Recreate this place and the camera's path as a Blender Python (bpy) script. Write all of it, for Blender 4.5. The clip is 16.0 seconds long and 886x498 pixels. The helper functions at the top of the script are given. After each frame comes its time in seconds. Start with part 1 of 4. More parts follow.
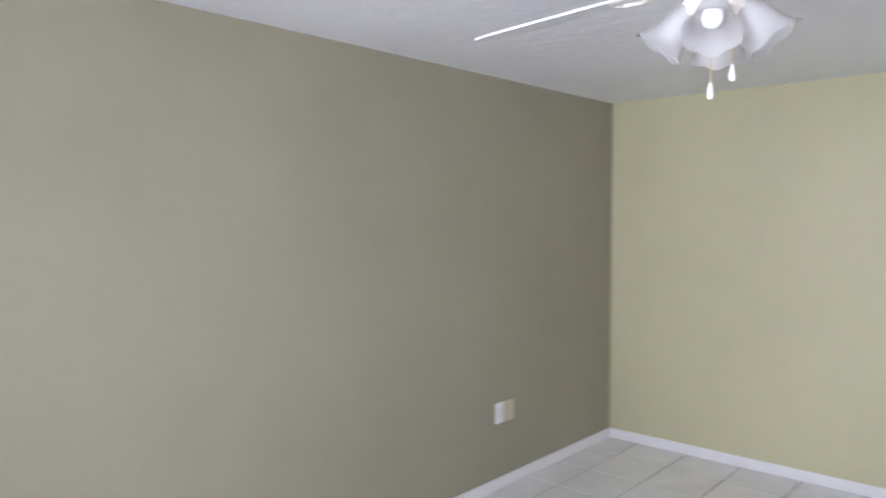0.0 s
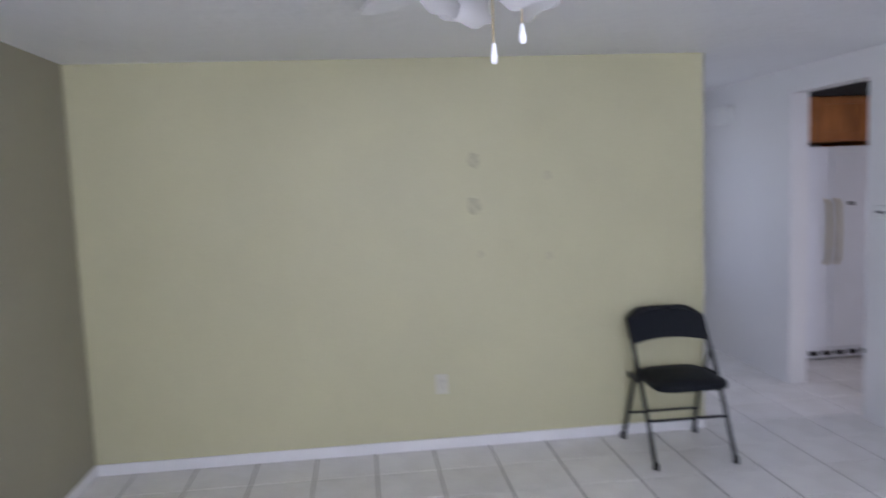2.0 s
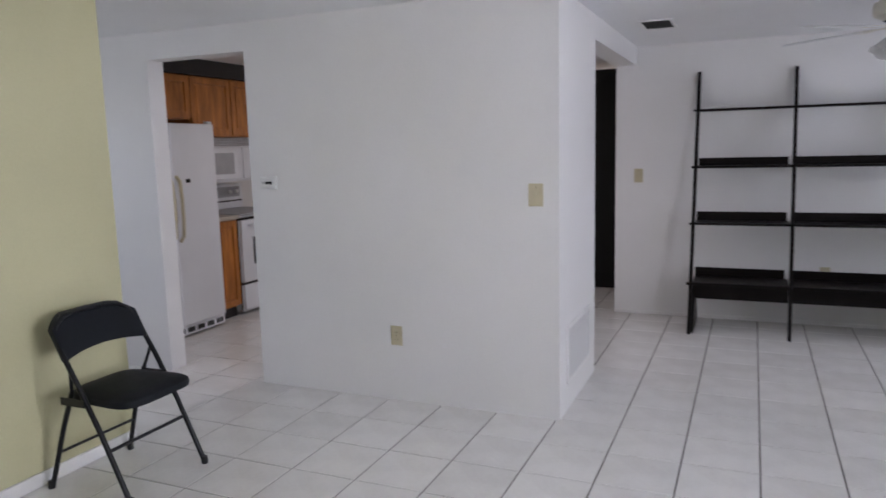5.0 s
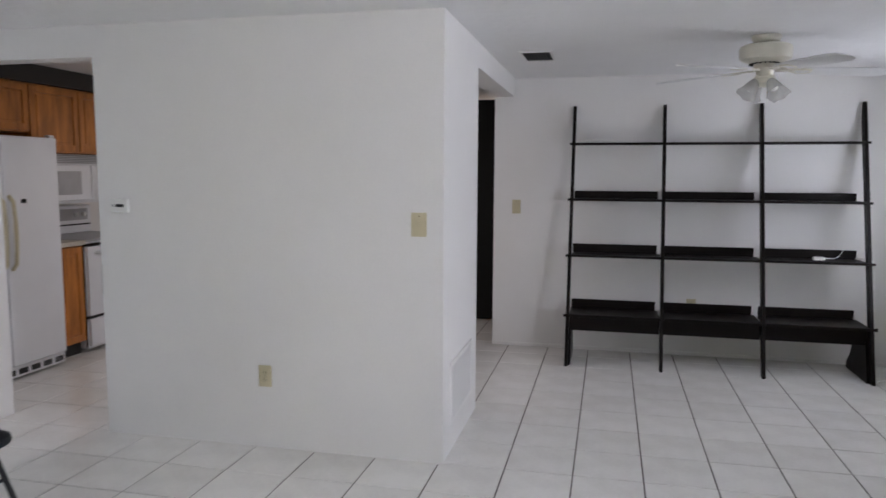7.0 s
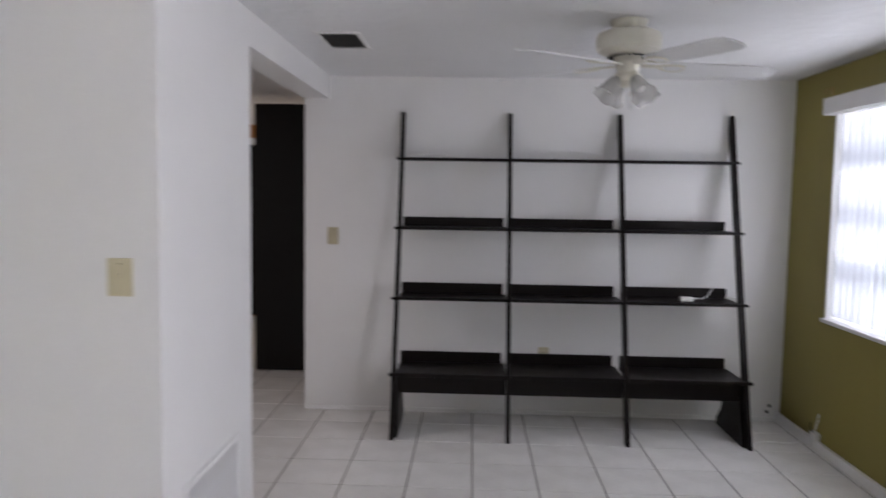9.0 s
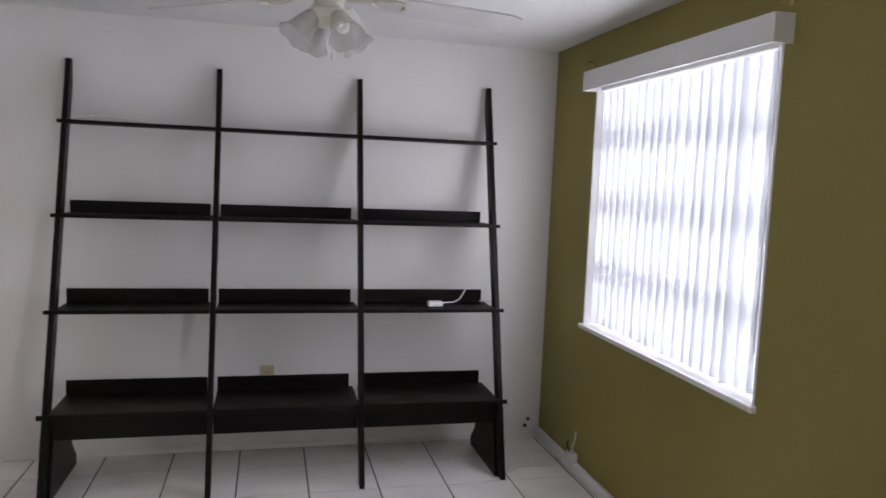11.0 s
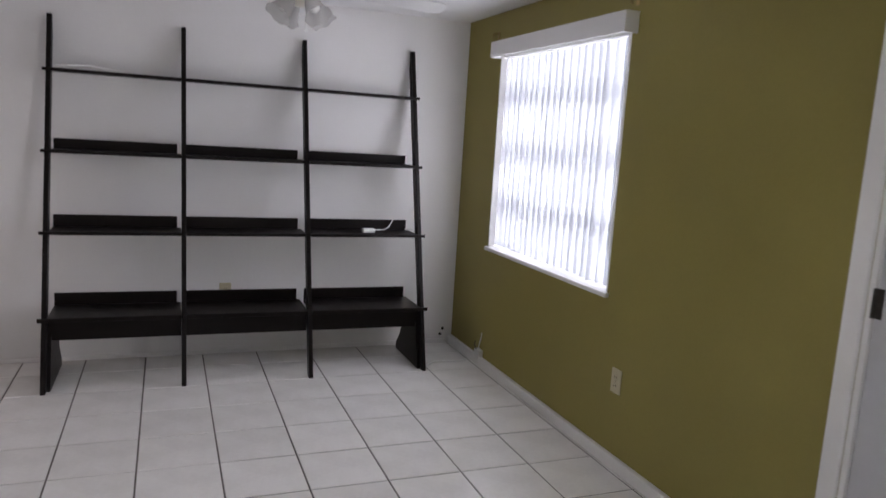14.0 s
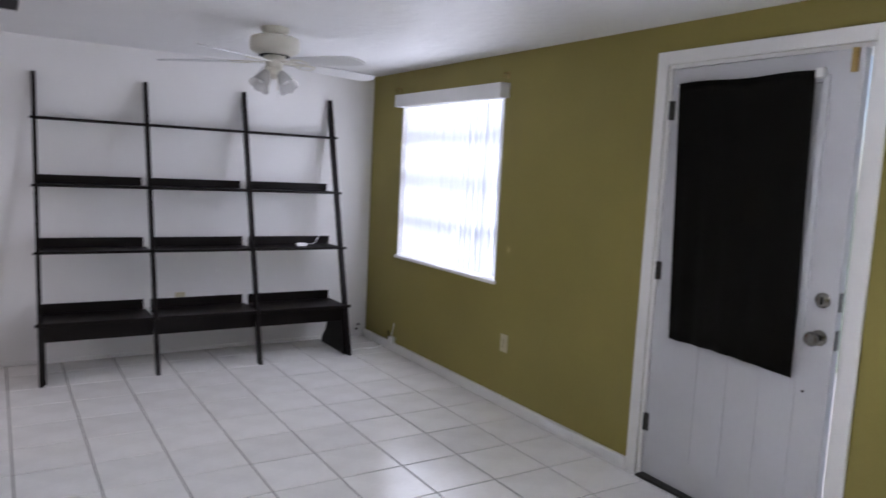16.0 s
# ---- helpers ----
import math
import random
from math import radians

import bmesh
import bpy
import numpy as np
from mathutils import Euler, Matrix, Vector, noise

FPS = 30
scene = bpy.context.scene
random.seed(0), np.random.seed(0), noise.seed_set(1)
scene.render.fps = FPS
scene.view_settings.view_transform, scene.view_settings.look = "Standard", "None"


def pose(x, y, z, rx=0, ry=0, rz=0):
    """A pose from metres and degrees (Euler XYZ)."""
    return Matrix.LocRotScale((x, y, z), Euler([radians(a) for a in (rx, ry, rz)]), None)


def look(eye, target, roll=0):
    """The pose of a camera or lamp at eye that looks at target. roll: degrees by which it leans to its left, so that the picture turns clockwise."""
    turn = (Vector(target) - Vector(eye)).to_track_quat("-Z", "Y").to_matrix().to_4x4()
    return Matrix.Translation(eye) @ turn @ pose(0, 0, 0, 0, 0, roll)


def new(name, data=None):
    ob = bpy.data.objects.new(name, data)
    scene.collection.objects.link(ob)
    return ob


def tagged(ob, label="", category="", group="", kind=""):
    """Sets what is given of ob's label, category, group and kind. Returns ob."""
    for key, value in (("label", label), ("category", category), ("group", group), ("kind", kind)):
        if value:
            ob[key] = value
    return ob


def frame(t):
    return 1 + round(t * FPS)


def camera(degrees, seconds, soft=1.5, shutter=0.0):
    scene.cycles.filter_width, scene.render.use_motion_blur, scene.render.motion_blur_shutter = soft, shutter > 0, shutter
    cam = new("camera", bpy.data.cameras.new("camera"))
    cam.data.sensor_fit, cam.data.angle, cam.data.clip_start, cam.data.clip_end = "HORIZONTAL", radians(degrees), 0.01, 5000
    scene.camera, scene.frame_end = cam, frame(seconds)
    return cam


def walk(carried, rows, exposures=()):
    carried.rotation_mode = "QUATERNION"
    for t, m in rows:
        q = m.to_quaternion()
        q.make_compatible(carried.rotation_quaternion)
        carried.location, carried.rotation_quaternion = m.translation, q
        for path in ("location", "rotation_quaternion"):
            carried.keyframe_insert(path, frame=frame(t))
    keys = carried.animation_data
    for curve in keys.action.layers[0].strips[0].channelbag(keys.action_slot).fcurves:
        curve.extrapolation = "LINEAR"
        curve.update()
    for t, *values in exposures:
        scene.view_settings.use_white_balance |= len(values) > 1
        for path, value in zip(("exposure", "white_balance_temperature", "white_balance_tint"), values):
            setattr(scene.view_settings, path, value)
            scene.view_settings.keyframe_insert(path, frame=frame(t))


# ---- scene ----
cam = camera(63.6, 16.0, shutter=0.5)
PATH = [
    (0, (0.56, 0.459, 1.515), (-0.926, -0.876, 1.413), -0.1),
    (0.5, (0.539, 0.217, 1.51), (-1.222, -0.726, 1.41), 0.4),
    (1, (0.474, 0.006, 1.515), (-1.418, -0.626, 1.372), 0.7),
    (1.5, (0.322, -0.194, 1.517), (-1.65, -0.515, 1.411), -0.5),
    (2, (0.277, -0.368, 1.56), (-1.701, -0.146, 1.366), -2.2),
    (2.5, (0.171, -0.596, 1.486), (-1.677, 0.128, 1.236), -0.9),
    (3, (-0.07, -0.704, 1.456), (-1.767, 0.323, 1.201), -3.3),
    (3.5, (-0.258, -0.809, 1.451), (-1.651, 0.591, 1.133), -2.8),
    (4, (-0.453, -0.877, 1.46), (-1.627, 0.712, 1.15), -0.8),
    (4.5, (-0.669, -0.873, 1.457), (-1.678, 0.835, 1.204), -2.6),
    (5, (-0.843, -0.959, 1.464), (-1.631, 0.857, 1.181), -1.5),
    (5.2, (-0.879, -0.993, 1.461), (-1.597, 0.85, 1.161), -1.6),
    (7.3, (-1.009, -0.6, 1.454), (-1.363, 1.358, 1.25), 0.4),
    (7.5, (-1.059, -0.472, 1.46), (-1.331, 1.498, 1.24), 0.3),
    (8, (-1.095, -0.201, 1.48), (-1.26, 1.784, 1.297), 0.1),
    (8.5, (-0.940, 0.142, 1.502), (-1.136, 2.129, 1.391), 1.6),
    (9, (-0.792, 0.490, 1.478), (-0.872, 2.482, 1.322), 0.9),
    (9.5, (-0.668, 0.873, 1.48), (-0.472, 2.851, 1.263), 0.7),
    (10, (-0.358, 1.21, 1.491), (-0.255, 3.199, 1.311), 1.3),
    (10.2, (-0.273, 1.319, 1.515), (-0.093, 3.303, 1.332), 1.9),
    (12.3, (-0.349, 1.373, 1.427), (0.266, 3.251, 1.115), 1.4),
    (12.5, (-0.23, 1.293, 1.424), (0.262, 3.174, 0.957), -0.3),
    (13, (-0.349, 1.067, 1.438), (0.368, 2.89, 1.034), 1.7),
    (13.5, (-0.548, 0.873, 1.481), (0.258, 2.662, 1.094), 2.2),
    (14, (-0.652, 0.593, 1.449), (0.071, 2.432, 1.144), 3.5),
    (14.5, (-0.732, 0.35, 1.484), (0.206, 2.103, 1.266), 2.9),
    (15, (-1.01, 0.072, 1.469), (0.142, 1.692, 1.25), 3.1),
    (15.5, (-1.274, -0.229, 1.453), (-0.112, 1.388, 1.265), 2.3),
    (16, (-1.484, -0.351, 1.495), (-0.422, 1.329, 1.271), 2.9),
]
LIGHT = [(0, 0.70, 5800, 23), (0.5, 0.54, 5600, 23), (1.0, 0.40, 5600, 23), (1.5, 0.26, 5650, 23), (2.5, 0.18, 5600, 28), (3.5, 0.17, 5700, 29), (5, 0.36, 6100, 21), (7.5, 0.36, 6250, 18), (8.5, 0.36, 6300, 19), (9.5, 0.34, 6350, 20), (10, 0.55, 6400, 20), (12.5, 0.02, 6450, 23), (13.5, 0.25, 6450, 22), (15, 0.5, 6250, 21), (15.5, 0.55, 6200, 21), (16, 0.58, 6000, 22)]
walk(cam, [(t, look(eye, target, roll)) for t, eye, target, roll in PATH], LIGHT)

# ---- world, sun, window light ----
world = bpy.data.worlds.new("sky")
scene.world = world
world.use_nodes = True
wn = world.node_tree
sky = wn.nodes.new("ShaderNodeTexSky")
sky.sky_type, sky.sun_disc = "NISHITA", False
sky.sun_elevation, sky.sun_rotation = radians(55), radians(180)
wn.nodes["Background"].inputs[1].default_value = 0.15
wn.links.new(sky.outputs[0], wn.nodes["Background"].inputs[0])

sun = new("sun", bpy.data.lights.new("sun", "SUN"))
sun.data.energy, sun.data.angle, sun.data.color = 3.0, radians(0.5), (1.0, 0.95, 0.88)
sun.matrix_world = look((0, -10, 14), (0, 0, 0))


def sky_or_fill_lamp(name, x, y0, y1, z0, z1, watts, color=(0.93, 0.97, 1.0)):
    """Lamp for daylight of an east-side window, real or added, shining west from x."""
    lamp = new(name, bpy.data.lights.new(name, "AREA"))
    lamp.data.shape, lamp.data.size, lamp.data.size_y = "RECTANGLE", z1 - z0, y1 - y0
    lamp.data.energy, lamp.data.color = watts, color
    lamp.matrix_world = Matrix.Translation((x, (y0 + y1) / 2, (z0 + z1) / 2)) @ Euler((0, radians(90), 0)).to_matrix().to_4x4()
    return lamp


sky_or_fill_lamp("window_daylight", 1.268, 3.37, 4.69, 0.80, 1.90, 7.0)
sky_or_fill_lamp("yard_daylight", 2.4, 3.35, 4.71, 0.74, 2.02, 54)
# The rear window is unseen, supposed from the brightness of the west wall.
sky_or_fill_lamp("unseen_rear_window_daylight", 1.62, -0.62, 0.72, 0.74, 2.02, 67)
# Warm fill lamp at an added, unseen hall window; brightens kitchen and hall.
sky_or_fill_lamp("hall_fill_lamp", -1.58, 6.70, 8.10, 0.80, 2.00, 11, (1.0, 0.85, 0.68))
# Fill lamp turned east, added to brighten the side passage's white wall.
passage_fill = sky_or_fill_lamp("passage_fill_lamp", -5.70, 0.95, 2.05, 0.82, 1.98, 4)
passage_fill.rotation_euler = (0, radians(-90), 0)
# Kitchen fill lamp, added to brighten refrigerator and stove; its fixture is unseen.
kitchen_fill = new("kitchen_fill_lamp", bpy.data.lights.new("kitchen_fill_lamp", "AREA"))
kitchen_fill.data.shape, kitchen_fill.data.size = "DISK", 0.30
kitchen_fill.data.energy, kitchen_fill.data.color = 8, (1.0, 0.93, 0.85)
kitchen_fill.location = (-3.30, 3.95, 2.135)

# ---- materials ----


def mat(name, color, rough=0.6, var=0.08, scale=4.0, fine=60.0, bump=0.1, metal=0.0, stain=None, grain=None, per_piece=0.0, spec=0.5, bump_scale=None):
    """A painted, tiled, wooden or metal surface: base colour with two scales of variation, roughness wear and relief."""
    m = bpy.data.materials.new(name)
    m.use_nodes = True
    nt = m.node_tree
    n, l = nt.nodes, nt.links
    b = n["Principled BSDF"]
    b.inputs["Metallic"].default_value = metal
    b.inputs["Specular IOR Level"].default_value = spec
    tc = n.new("ShaderNodeTexCoord")
    mp = n.new("ShaderNodeMapping")
    l.new(tc.outputs["Object"], mp.inputs[0])
    if grain:
        mp.inputs["Scale"].default_value = grain
    big = n.new("ShaderNodeTexNoise")
    big.inputs["Scale"].default_value, big.inputs["Detail"].default_value = scale, 4
    small = n.new("ShaderNodeTexNoise")
    small.inputs["Scale"].default_value, small.inputs["Detail"].default_value = fine, 3
    l.new(mp.outputs[0], big.inputs[0])
    l.new(mp.outputs[0], small.inputs[0])
    add = n.new("ShaderNodeMath")
    add.operation = "MULTIPLY_ADD"
    add.inputs[1].default_value = 0.35
    l.new(small.outputs[0], add.inputs[0])
    l.new(big.outputs[0], add.inputs[2])
    val = add.outputs[0]
    if per_piece:
        oi = n.new("ShaderNodeObjectInfo")
        pp = n.new("ShaderNodeMath")
        pp.operation = "MULTIPLY_ADD"
        pp.inputs[1].default_value = per_piece
        l.new(oi.outputs["Random"], pp.inputs[0])
        l.new(val, pp.inputs[2])
        val = pp.outputs[0]
    ramp = n.new("ShaderNodeValToRGB")
    lo = [c * (1 - var) for c in (stain or color)] + [1]
    hi = [min(1, c * (1 + var)) for c in color] + [1]
    ramp.color_ramp.elements[0].position, ramp.color_ramp.elements[0].color = 0.42, lo
    ramp.color_ramp.elements[1].position, ramp.color_ramp.elements[1].color = 0.92 + per_piece * 0.5, hi
    l.new(val, ramp.inputs[0])
    l.new(ramp.outputs[0], b.inputs["Base Color"])
    rr = n.new("ShaderNodeMapRange")
    rr.inputs[3].default_value, rr.inputs[4].default_value = rough * 0.85, min(1, rough * 1.15)
    l.new(big.outputs[0], rr.inputs[0])
    l.new(rr.outputs[0], b.inputs["Roughness"])
    if bump:
        bt = small
        if bump_scale:
            bt = n.new("ShaderNodeTexNoise")
            bt.inputs["Scale"].default_value, bt.inputs["Detail"].default_value = bump_scale, 5
            l.new(tc.outputs["Object"], bt.inputs[0])
        bp = n.new("ShaderNodeBump")
        bp.inputs["Strength"].default_value, bp.inputs["Distance"].default_value = bump, 0.01
        l.new(bt.outputs[0], bp.inputs["Height"])
        l.new(bp.outputs[0], b.inputs["Normal"])
    return m


def sheer(name, color, clear, through_light):
    """A thin fabric or frosted sheet: part open weave, part light scattered through it."""
    m = bpy.data.materials.new(name)
    m.use_nodes = True
    nt = m.node_tree
    n, l = nt.nodes, nt.links
    b = n["Principled BSDF"]
    b.inputs["Base Color"].default_value = (*color, 1)
    b.inputs["Roughness"].default_value = 0.5
    tr = n.new("ShaderNodeBsdfTranslucent")
    tr.inputs[0].default_value = (*color, 1)
    tp = n.new("ShaderNodeBsdfTransparent")
    a = n.new("ShaderNodeMixShader")
    c = n.new("ShaderNodeMixShader")
    a.inputs[0].default_value, c.inputs[0].default_value = through_light, clear
    l.new(b.outputs[0], a.inputs[1])
    l.new(tr.outputs[0], a.inputs[2])
    l.new(a.outputs[0], c.inputs[1])
    l.new(tp.outputs[0], c.inputs[2])
    l.new(c.outputs[0], n["Material Output"].inputs[0])
    return m


# Taupe hue, darkened also for grazing light; the west wall's olive is lightened.
TAUPE = mat("darkened taupe wall paint", (0.325, 0.300, 0.212), 0.55, 0.06, 1.3, 90, 0.06)
OLIVE_PALE = mat("lightened pale olive wall paint", (0.55, 0.525, 0.32), 0.55, 0.06, 1.3, 90, 0.06)
OLIVE = mat("olive wall paint", (0.285, 0.238, 0.066), 0.55, 0.07, 1.5, 90, 0.06, spec=0.3)
WHITE_WALL = mat("white wall paint", (0.79, 0.78, 0.77), 0.55, 0.035, 1.1, 90, 0.06)
CEIL = mat("textured ceiling paint", (0.80, 0.80, 0.80), 0.5, 0.03, 2.0, 40, 0.7, bump_scale=13)
TRIM = mat("white gloss trim", (0.80, 0.79, 0.78), 0.35, 0.04, 3, 60, 0.04)
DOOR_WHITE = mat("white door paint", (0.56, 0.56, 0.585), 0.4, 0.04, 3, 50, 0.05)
TILE = mat("glazed cream floor tile", (0.80, 0.785, 0.76), 0.2, 0.05, 5, 45, 0.05, stain=(0.73, 0.71, 0.68), per_piece=0.25)
GROUT = mat("grey cement grout", (0.115, 0.10, 0.09), 0.9, 0.2, 6, 120, 0.3)
ESPRESSO = mat("espresso stained wood", (0.0075, 0.005, 0.0045), 0.42, 0.35, 3, 30, 0.08, grain=(1, 8, 8), spec=0.18)
BLACK_METAL = mat("black enamelled steel", (0.007, 0.008, 0.010), 0.4, 0.2, 8, 60, 0.03, spec=0.35)
BLACK_PAD = mat("black vinyl padding", (0.006, 0.008, 0.012), 0.6, 0.25, 10, 160, 0.2, spec=0.3)
RUBBER = mat("black rubber", (0.015, 0.015, 0.015), 0.8, 0.2, 10, 60, 0.1)
CREAM_PLASTIC = mat("ivory plastic", (0.56, 0.50, 0.34), 0.4, 0.05, 9, 60, 0.02)
PAINTED_PLASTIC = mat("painted over plastic", (0.58, 0.56, 0.46), 0.5, 0.05, 9, 60, 0.02)
WHITE_PLASTIC = mat("white plastic", (0.78, 0.78, 0.76), 0.4, 0.04, 9, 60, 0.02)
FAN_WHITE = mat("cream white fan enamel", (0.72, 0.69, 0.60), 0.3, 0.05, 6, 40, 0.02)
BLADE = mat("white fan blade", (0.72, 0.72, 0.72), 0.4, 0.06, 5, 40, 0.03)
BRASS = mat("brushed brass", (0.42, 0.30, 0.12), 0.35, 0.15, 12, 80, 0.05, metal=1.0)
STEEL = mat("satin nickel", (0.21, 0.20, 0.185), 0.24, 0.1, 10, 60, 0.03, metal=1.0)
DARK_STEEL = mat("dark bronze hinge", (0.05, 0.045, 0.04), 0.4, 0.2, 10, 60, 0.05, metal=0.6)
CURTAIN = mat("dark brown curtain cloth", (0.0065, 0.0058, 0.0045), 0.95, 0.3, 5, 220, 0.3, spec=0.1)
DARK_DOOR = mat("dark painted panel", (0.007, 0.0065, 0.006), 0.5, 0.2, 3, 40, 0.05, spec=0.2)
ORANGE = mat("burnt orange wall paint", (0.40, 0.16, 0.028), 0.55, 0.08, 1.5, 80, 0.06)
OAK = mat("honey oak", (0.47, 0.17, 0.03), 0.38, 0.3, 3, 26, 0.08, grain=(6, 6, 1), stain=(0.37, 0.12, 0.018))
APPLIANCE = mat("white appliance enamel", (0.76, 0.77, 0.80), 0.3, 0.03, 4, 120, 0.06)
COUNTER = mat("pale laminate", (0.5, 0.45, 0.38), 0.4, 0.1, 12, 120, 0.05)
GLASS_BLACK = mat("dark oven glass", (0.02, 0.02, 0.022), 0.1, 0.1, 4, 40, 0.0)
GREY_PANEL = mat("grey control panel", (0.38, 0.38, 0.40), 0.35, 0.08, 8, 60, 0.02)
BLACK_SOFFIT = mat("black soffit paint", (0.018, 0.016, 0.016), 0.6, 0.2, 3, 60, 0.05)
DUCT = mat("shadowed duct metal", (0.05, 0.05, 0.05), 0.6, 0.2, 8, 60, 0.05, metal=0.3)
GRASS = mat("lawn", (0.09, 0.14, 0.045), 0.9, 0.4, 0.8, 12, 0.4)
CONCRETE = mat("pale added slab concrete", (0.58, 0.56, 0.52), 0.85, 0.1, 2, 60, 0.2)
STUCCO = mat("exterior stucco", (0.6, 0.58, 0.54), 0.85, 0.1, 2, 60, 0.3)
SCUFF = mat("matte wall filler", (0.47, 0.442, 0.285), 0.9, 0.15, 30, 120, 0.1)
PATCH = mat("pale wall filler", (0.515, 0.488, 0.315), 0.85, 0.1, 30, 120, 0.1)
VANE = sheer("white blind vane", (0.56, 0.58, 0.62), 0.09, 0.52)
FROST = sheer("frosted ribbed glass", (0.62, 0.61, 0.59), 0.38, 0.45)
FROST.node_tree.nodes["Principled BSDF"].inputs["Roughness"].default_value = 0.15
BULB = mat("unlit opal bulb", (0.85, 0.85, 0.83), 0.2, 0.02, 10, 60, 0.0)
PANE = bpy.data.materials.new("window glass")
PANE.use_nodes = True
PANE.node_tree.nodes["Principled BSDF"].inputs["Transmission Weight"].default_value = 1.0
PANE.node_tree.nodes["Principled BSDF"].inputs["Roughness"].default_value = 0.0

# ---- mesh helpers ----


def box(bm, x0, x1, y0, y1, z0, z1, bevel=0.0):
    vs = [bm.verts.new((x, y, z)) for x in (x0, x1) for y in (y0, y1) for z in (z0, z1)]
    fs = [bm.faces.new([vs[i] for i in q]) for q in ((0, 1, 3, 2), (4, 6, 7, 5), (0, 4, 5, 1), (2, 3, 7, 6), (0, 2, 6, 4), (1, 5, 7, 3))]
    if bevel:
        es = list({e for f in fs for e in f.edges})
        bmesh.ops.bevel(bm, geom=es, offset=bevel, segments=2, affect="EDGES", profile=0.5)


def turned(bm, rings, segs=24, m=Matrix()):
    """A turned body from (radius, height) rings; zero radii close it."""
    rows = []
    for r, z in rings:
        if r < 1e-6:
            rows.append([bm.verts.new(m @ Vector((0, 0, z)))])
        else:
            rows.append([bm.verts.new(m @ Vector((r * math.cos(2 * math.pi * k / segs), r * math.sin(2 * math.pi * k / segs), z))) for k in range(segs)])
    for a, b in zip(rows, rows[1:]):
        for k in range(segs):
            q = [a[k % len(a)], a[(k + 1) % len(a)], b[(k + 1) % len(b)], b[k % len(b)]]
            q = list(dict.fromkeys(q))
            if len(q) > 2:
                bm.faces.new(q)


def tube(bm, pts, r, segs=10):
    pts = [Vector(p) for p in pts]
    rows = []
    for i, p in enumerate(pts):
        d = (pts[min(i + 1, len(pts) - 1)] - pts[max(i - 1, 0)]).normalized()
        side = d.cross(Vector((0.123, 0.271, 0.955))).normalized()
        up = side.cross(d)
        rows.append([bm.verts.new(p + r * (math.cos(2 * math.pi * k / segs) * side + math.sin(2 * math.pi * k / segs) * up)) for k in range(segs)])
    for a, b in zip(rows, rows[1:]):
        for k in range(segs):
            bm.faces.new((a[k], a[(k + 1) % segs], b[(k + 1) % segs], b[k]))
    bm.faces.new(rows[0][::-1])
    bm.faces.new(rows[-1])


def made(name, bm, material, parent=None, smooth=False):
    bmesh.ops.recalc_face_normals(bm, faces=bm.faces[:])
    me = bpy.data.meshes.new(name)
    bm.to_mesh(me)
    bm.free()
    me.materials.append(material)
    if smooth:
        for p in me.polygons:
            p.use_smooth = True
        me.set_sharp_from_angle(angle=radians(40))
    ob = new(name, me)
    if parent:
        ob.parent = parent
    return ob


def boxes(name, material, *sizes, bevel=0.0, parent=None):
    bm = bmesh.new()
    for s in sizes:
        box(bm, *s, bevel=bevel)
    return made(name, bm, material, parent)


def setting(ob, label, category):
    return tagged(ob, label, category, kind="structure")


def base(name, x, y, z=0.0, turn=0.0):
    ob = new(name)
    ob.matrix_world = pose(x, y, z, 0, 0, turn)
    return ob


# ---- structure ----
H = 2.232            # ceiling height
XB, YA, YC, XV, YD, XE = -3.737, -1.893, 2.63, -1.744, 5.225, 1.272
XW = -5.75          # far west wall
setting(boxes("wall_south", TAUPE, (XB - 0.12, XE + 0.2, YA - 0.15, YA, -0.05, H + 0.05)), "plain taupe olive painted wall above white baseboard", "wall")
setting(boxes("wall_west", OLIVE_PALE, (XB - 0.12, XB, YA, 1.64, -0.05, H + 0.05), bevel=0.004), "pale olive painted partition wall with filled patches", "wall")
setting(boxes("wall_kitchen", WHITE_WALL,
              (XW, -4.44, YC, YC + 0.135, -0.05, H + 0.05), (-4.44, -3.674, YC, YC + 0.135, 2.065, H + 0.05), (-3.674, XV, YC, YC + 0.135, -0.05, H + 0.05)),
        "white painted wall with a doorless kitchen opening", "wall")
setting(boxes("wall_hall", WHITE_WALL, (XV - 0.165, XV, YC + 0.135, 3.53, -0.05, H + 0.05)), "white painted wall end with a return air grille", "wall")
setting(boxes("beam", WHITE_WALL, (XV - 0.165, XV, 3.53, YD, 2.085, H + 0.05)), "white painted header over the hall opening", "beam")
setting(boxes("wall_north", WHITE_WALL, (-1.91, XE + 0.2, YD, YD + 0.12, -0.05, H + 0.05)), "white painted wall behind the ladder shelf", "wall")
W1 = (3.357, 4.705, 0.780, 2.005)
W2 = (-0.60, 0.70, 0.755, 2.00)
D1 = (1.092, 2.056, 2.040)
setting(boxes("wall_east", OLIVE,
              (XE, XE + 0.2, YA, W2[0], -0.05, H + 0.05), (XE, XE + 0.2, W2[1], D1[0], -0.05, H + 0.05), (XE, XE + 0.2, D1[1], W1[0], -0.05, H + 0.05),
              (XE, XE + 0.2, W1[1], YD, -0.05, H + 0.05),
              (XE, XE + 0.2, W2[0], W2[1], -0.05, W2[2]), (XE, XE + 0.2, W2[0], W2[1], W2[3], H + 0.05),
              (XE, XE + 0.2, W1[0], W1[1], -0.05, W1[2]), (XE, XE + 0.2, W1[0], W1[1], W1[3], H + 0.05),
              (XE, XE + 0.2, D1[0], D1[1], D1[2], H + 0.05)),
        "olive green painted wall with window and entry door", "wall")
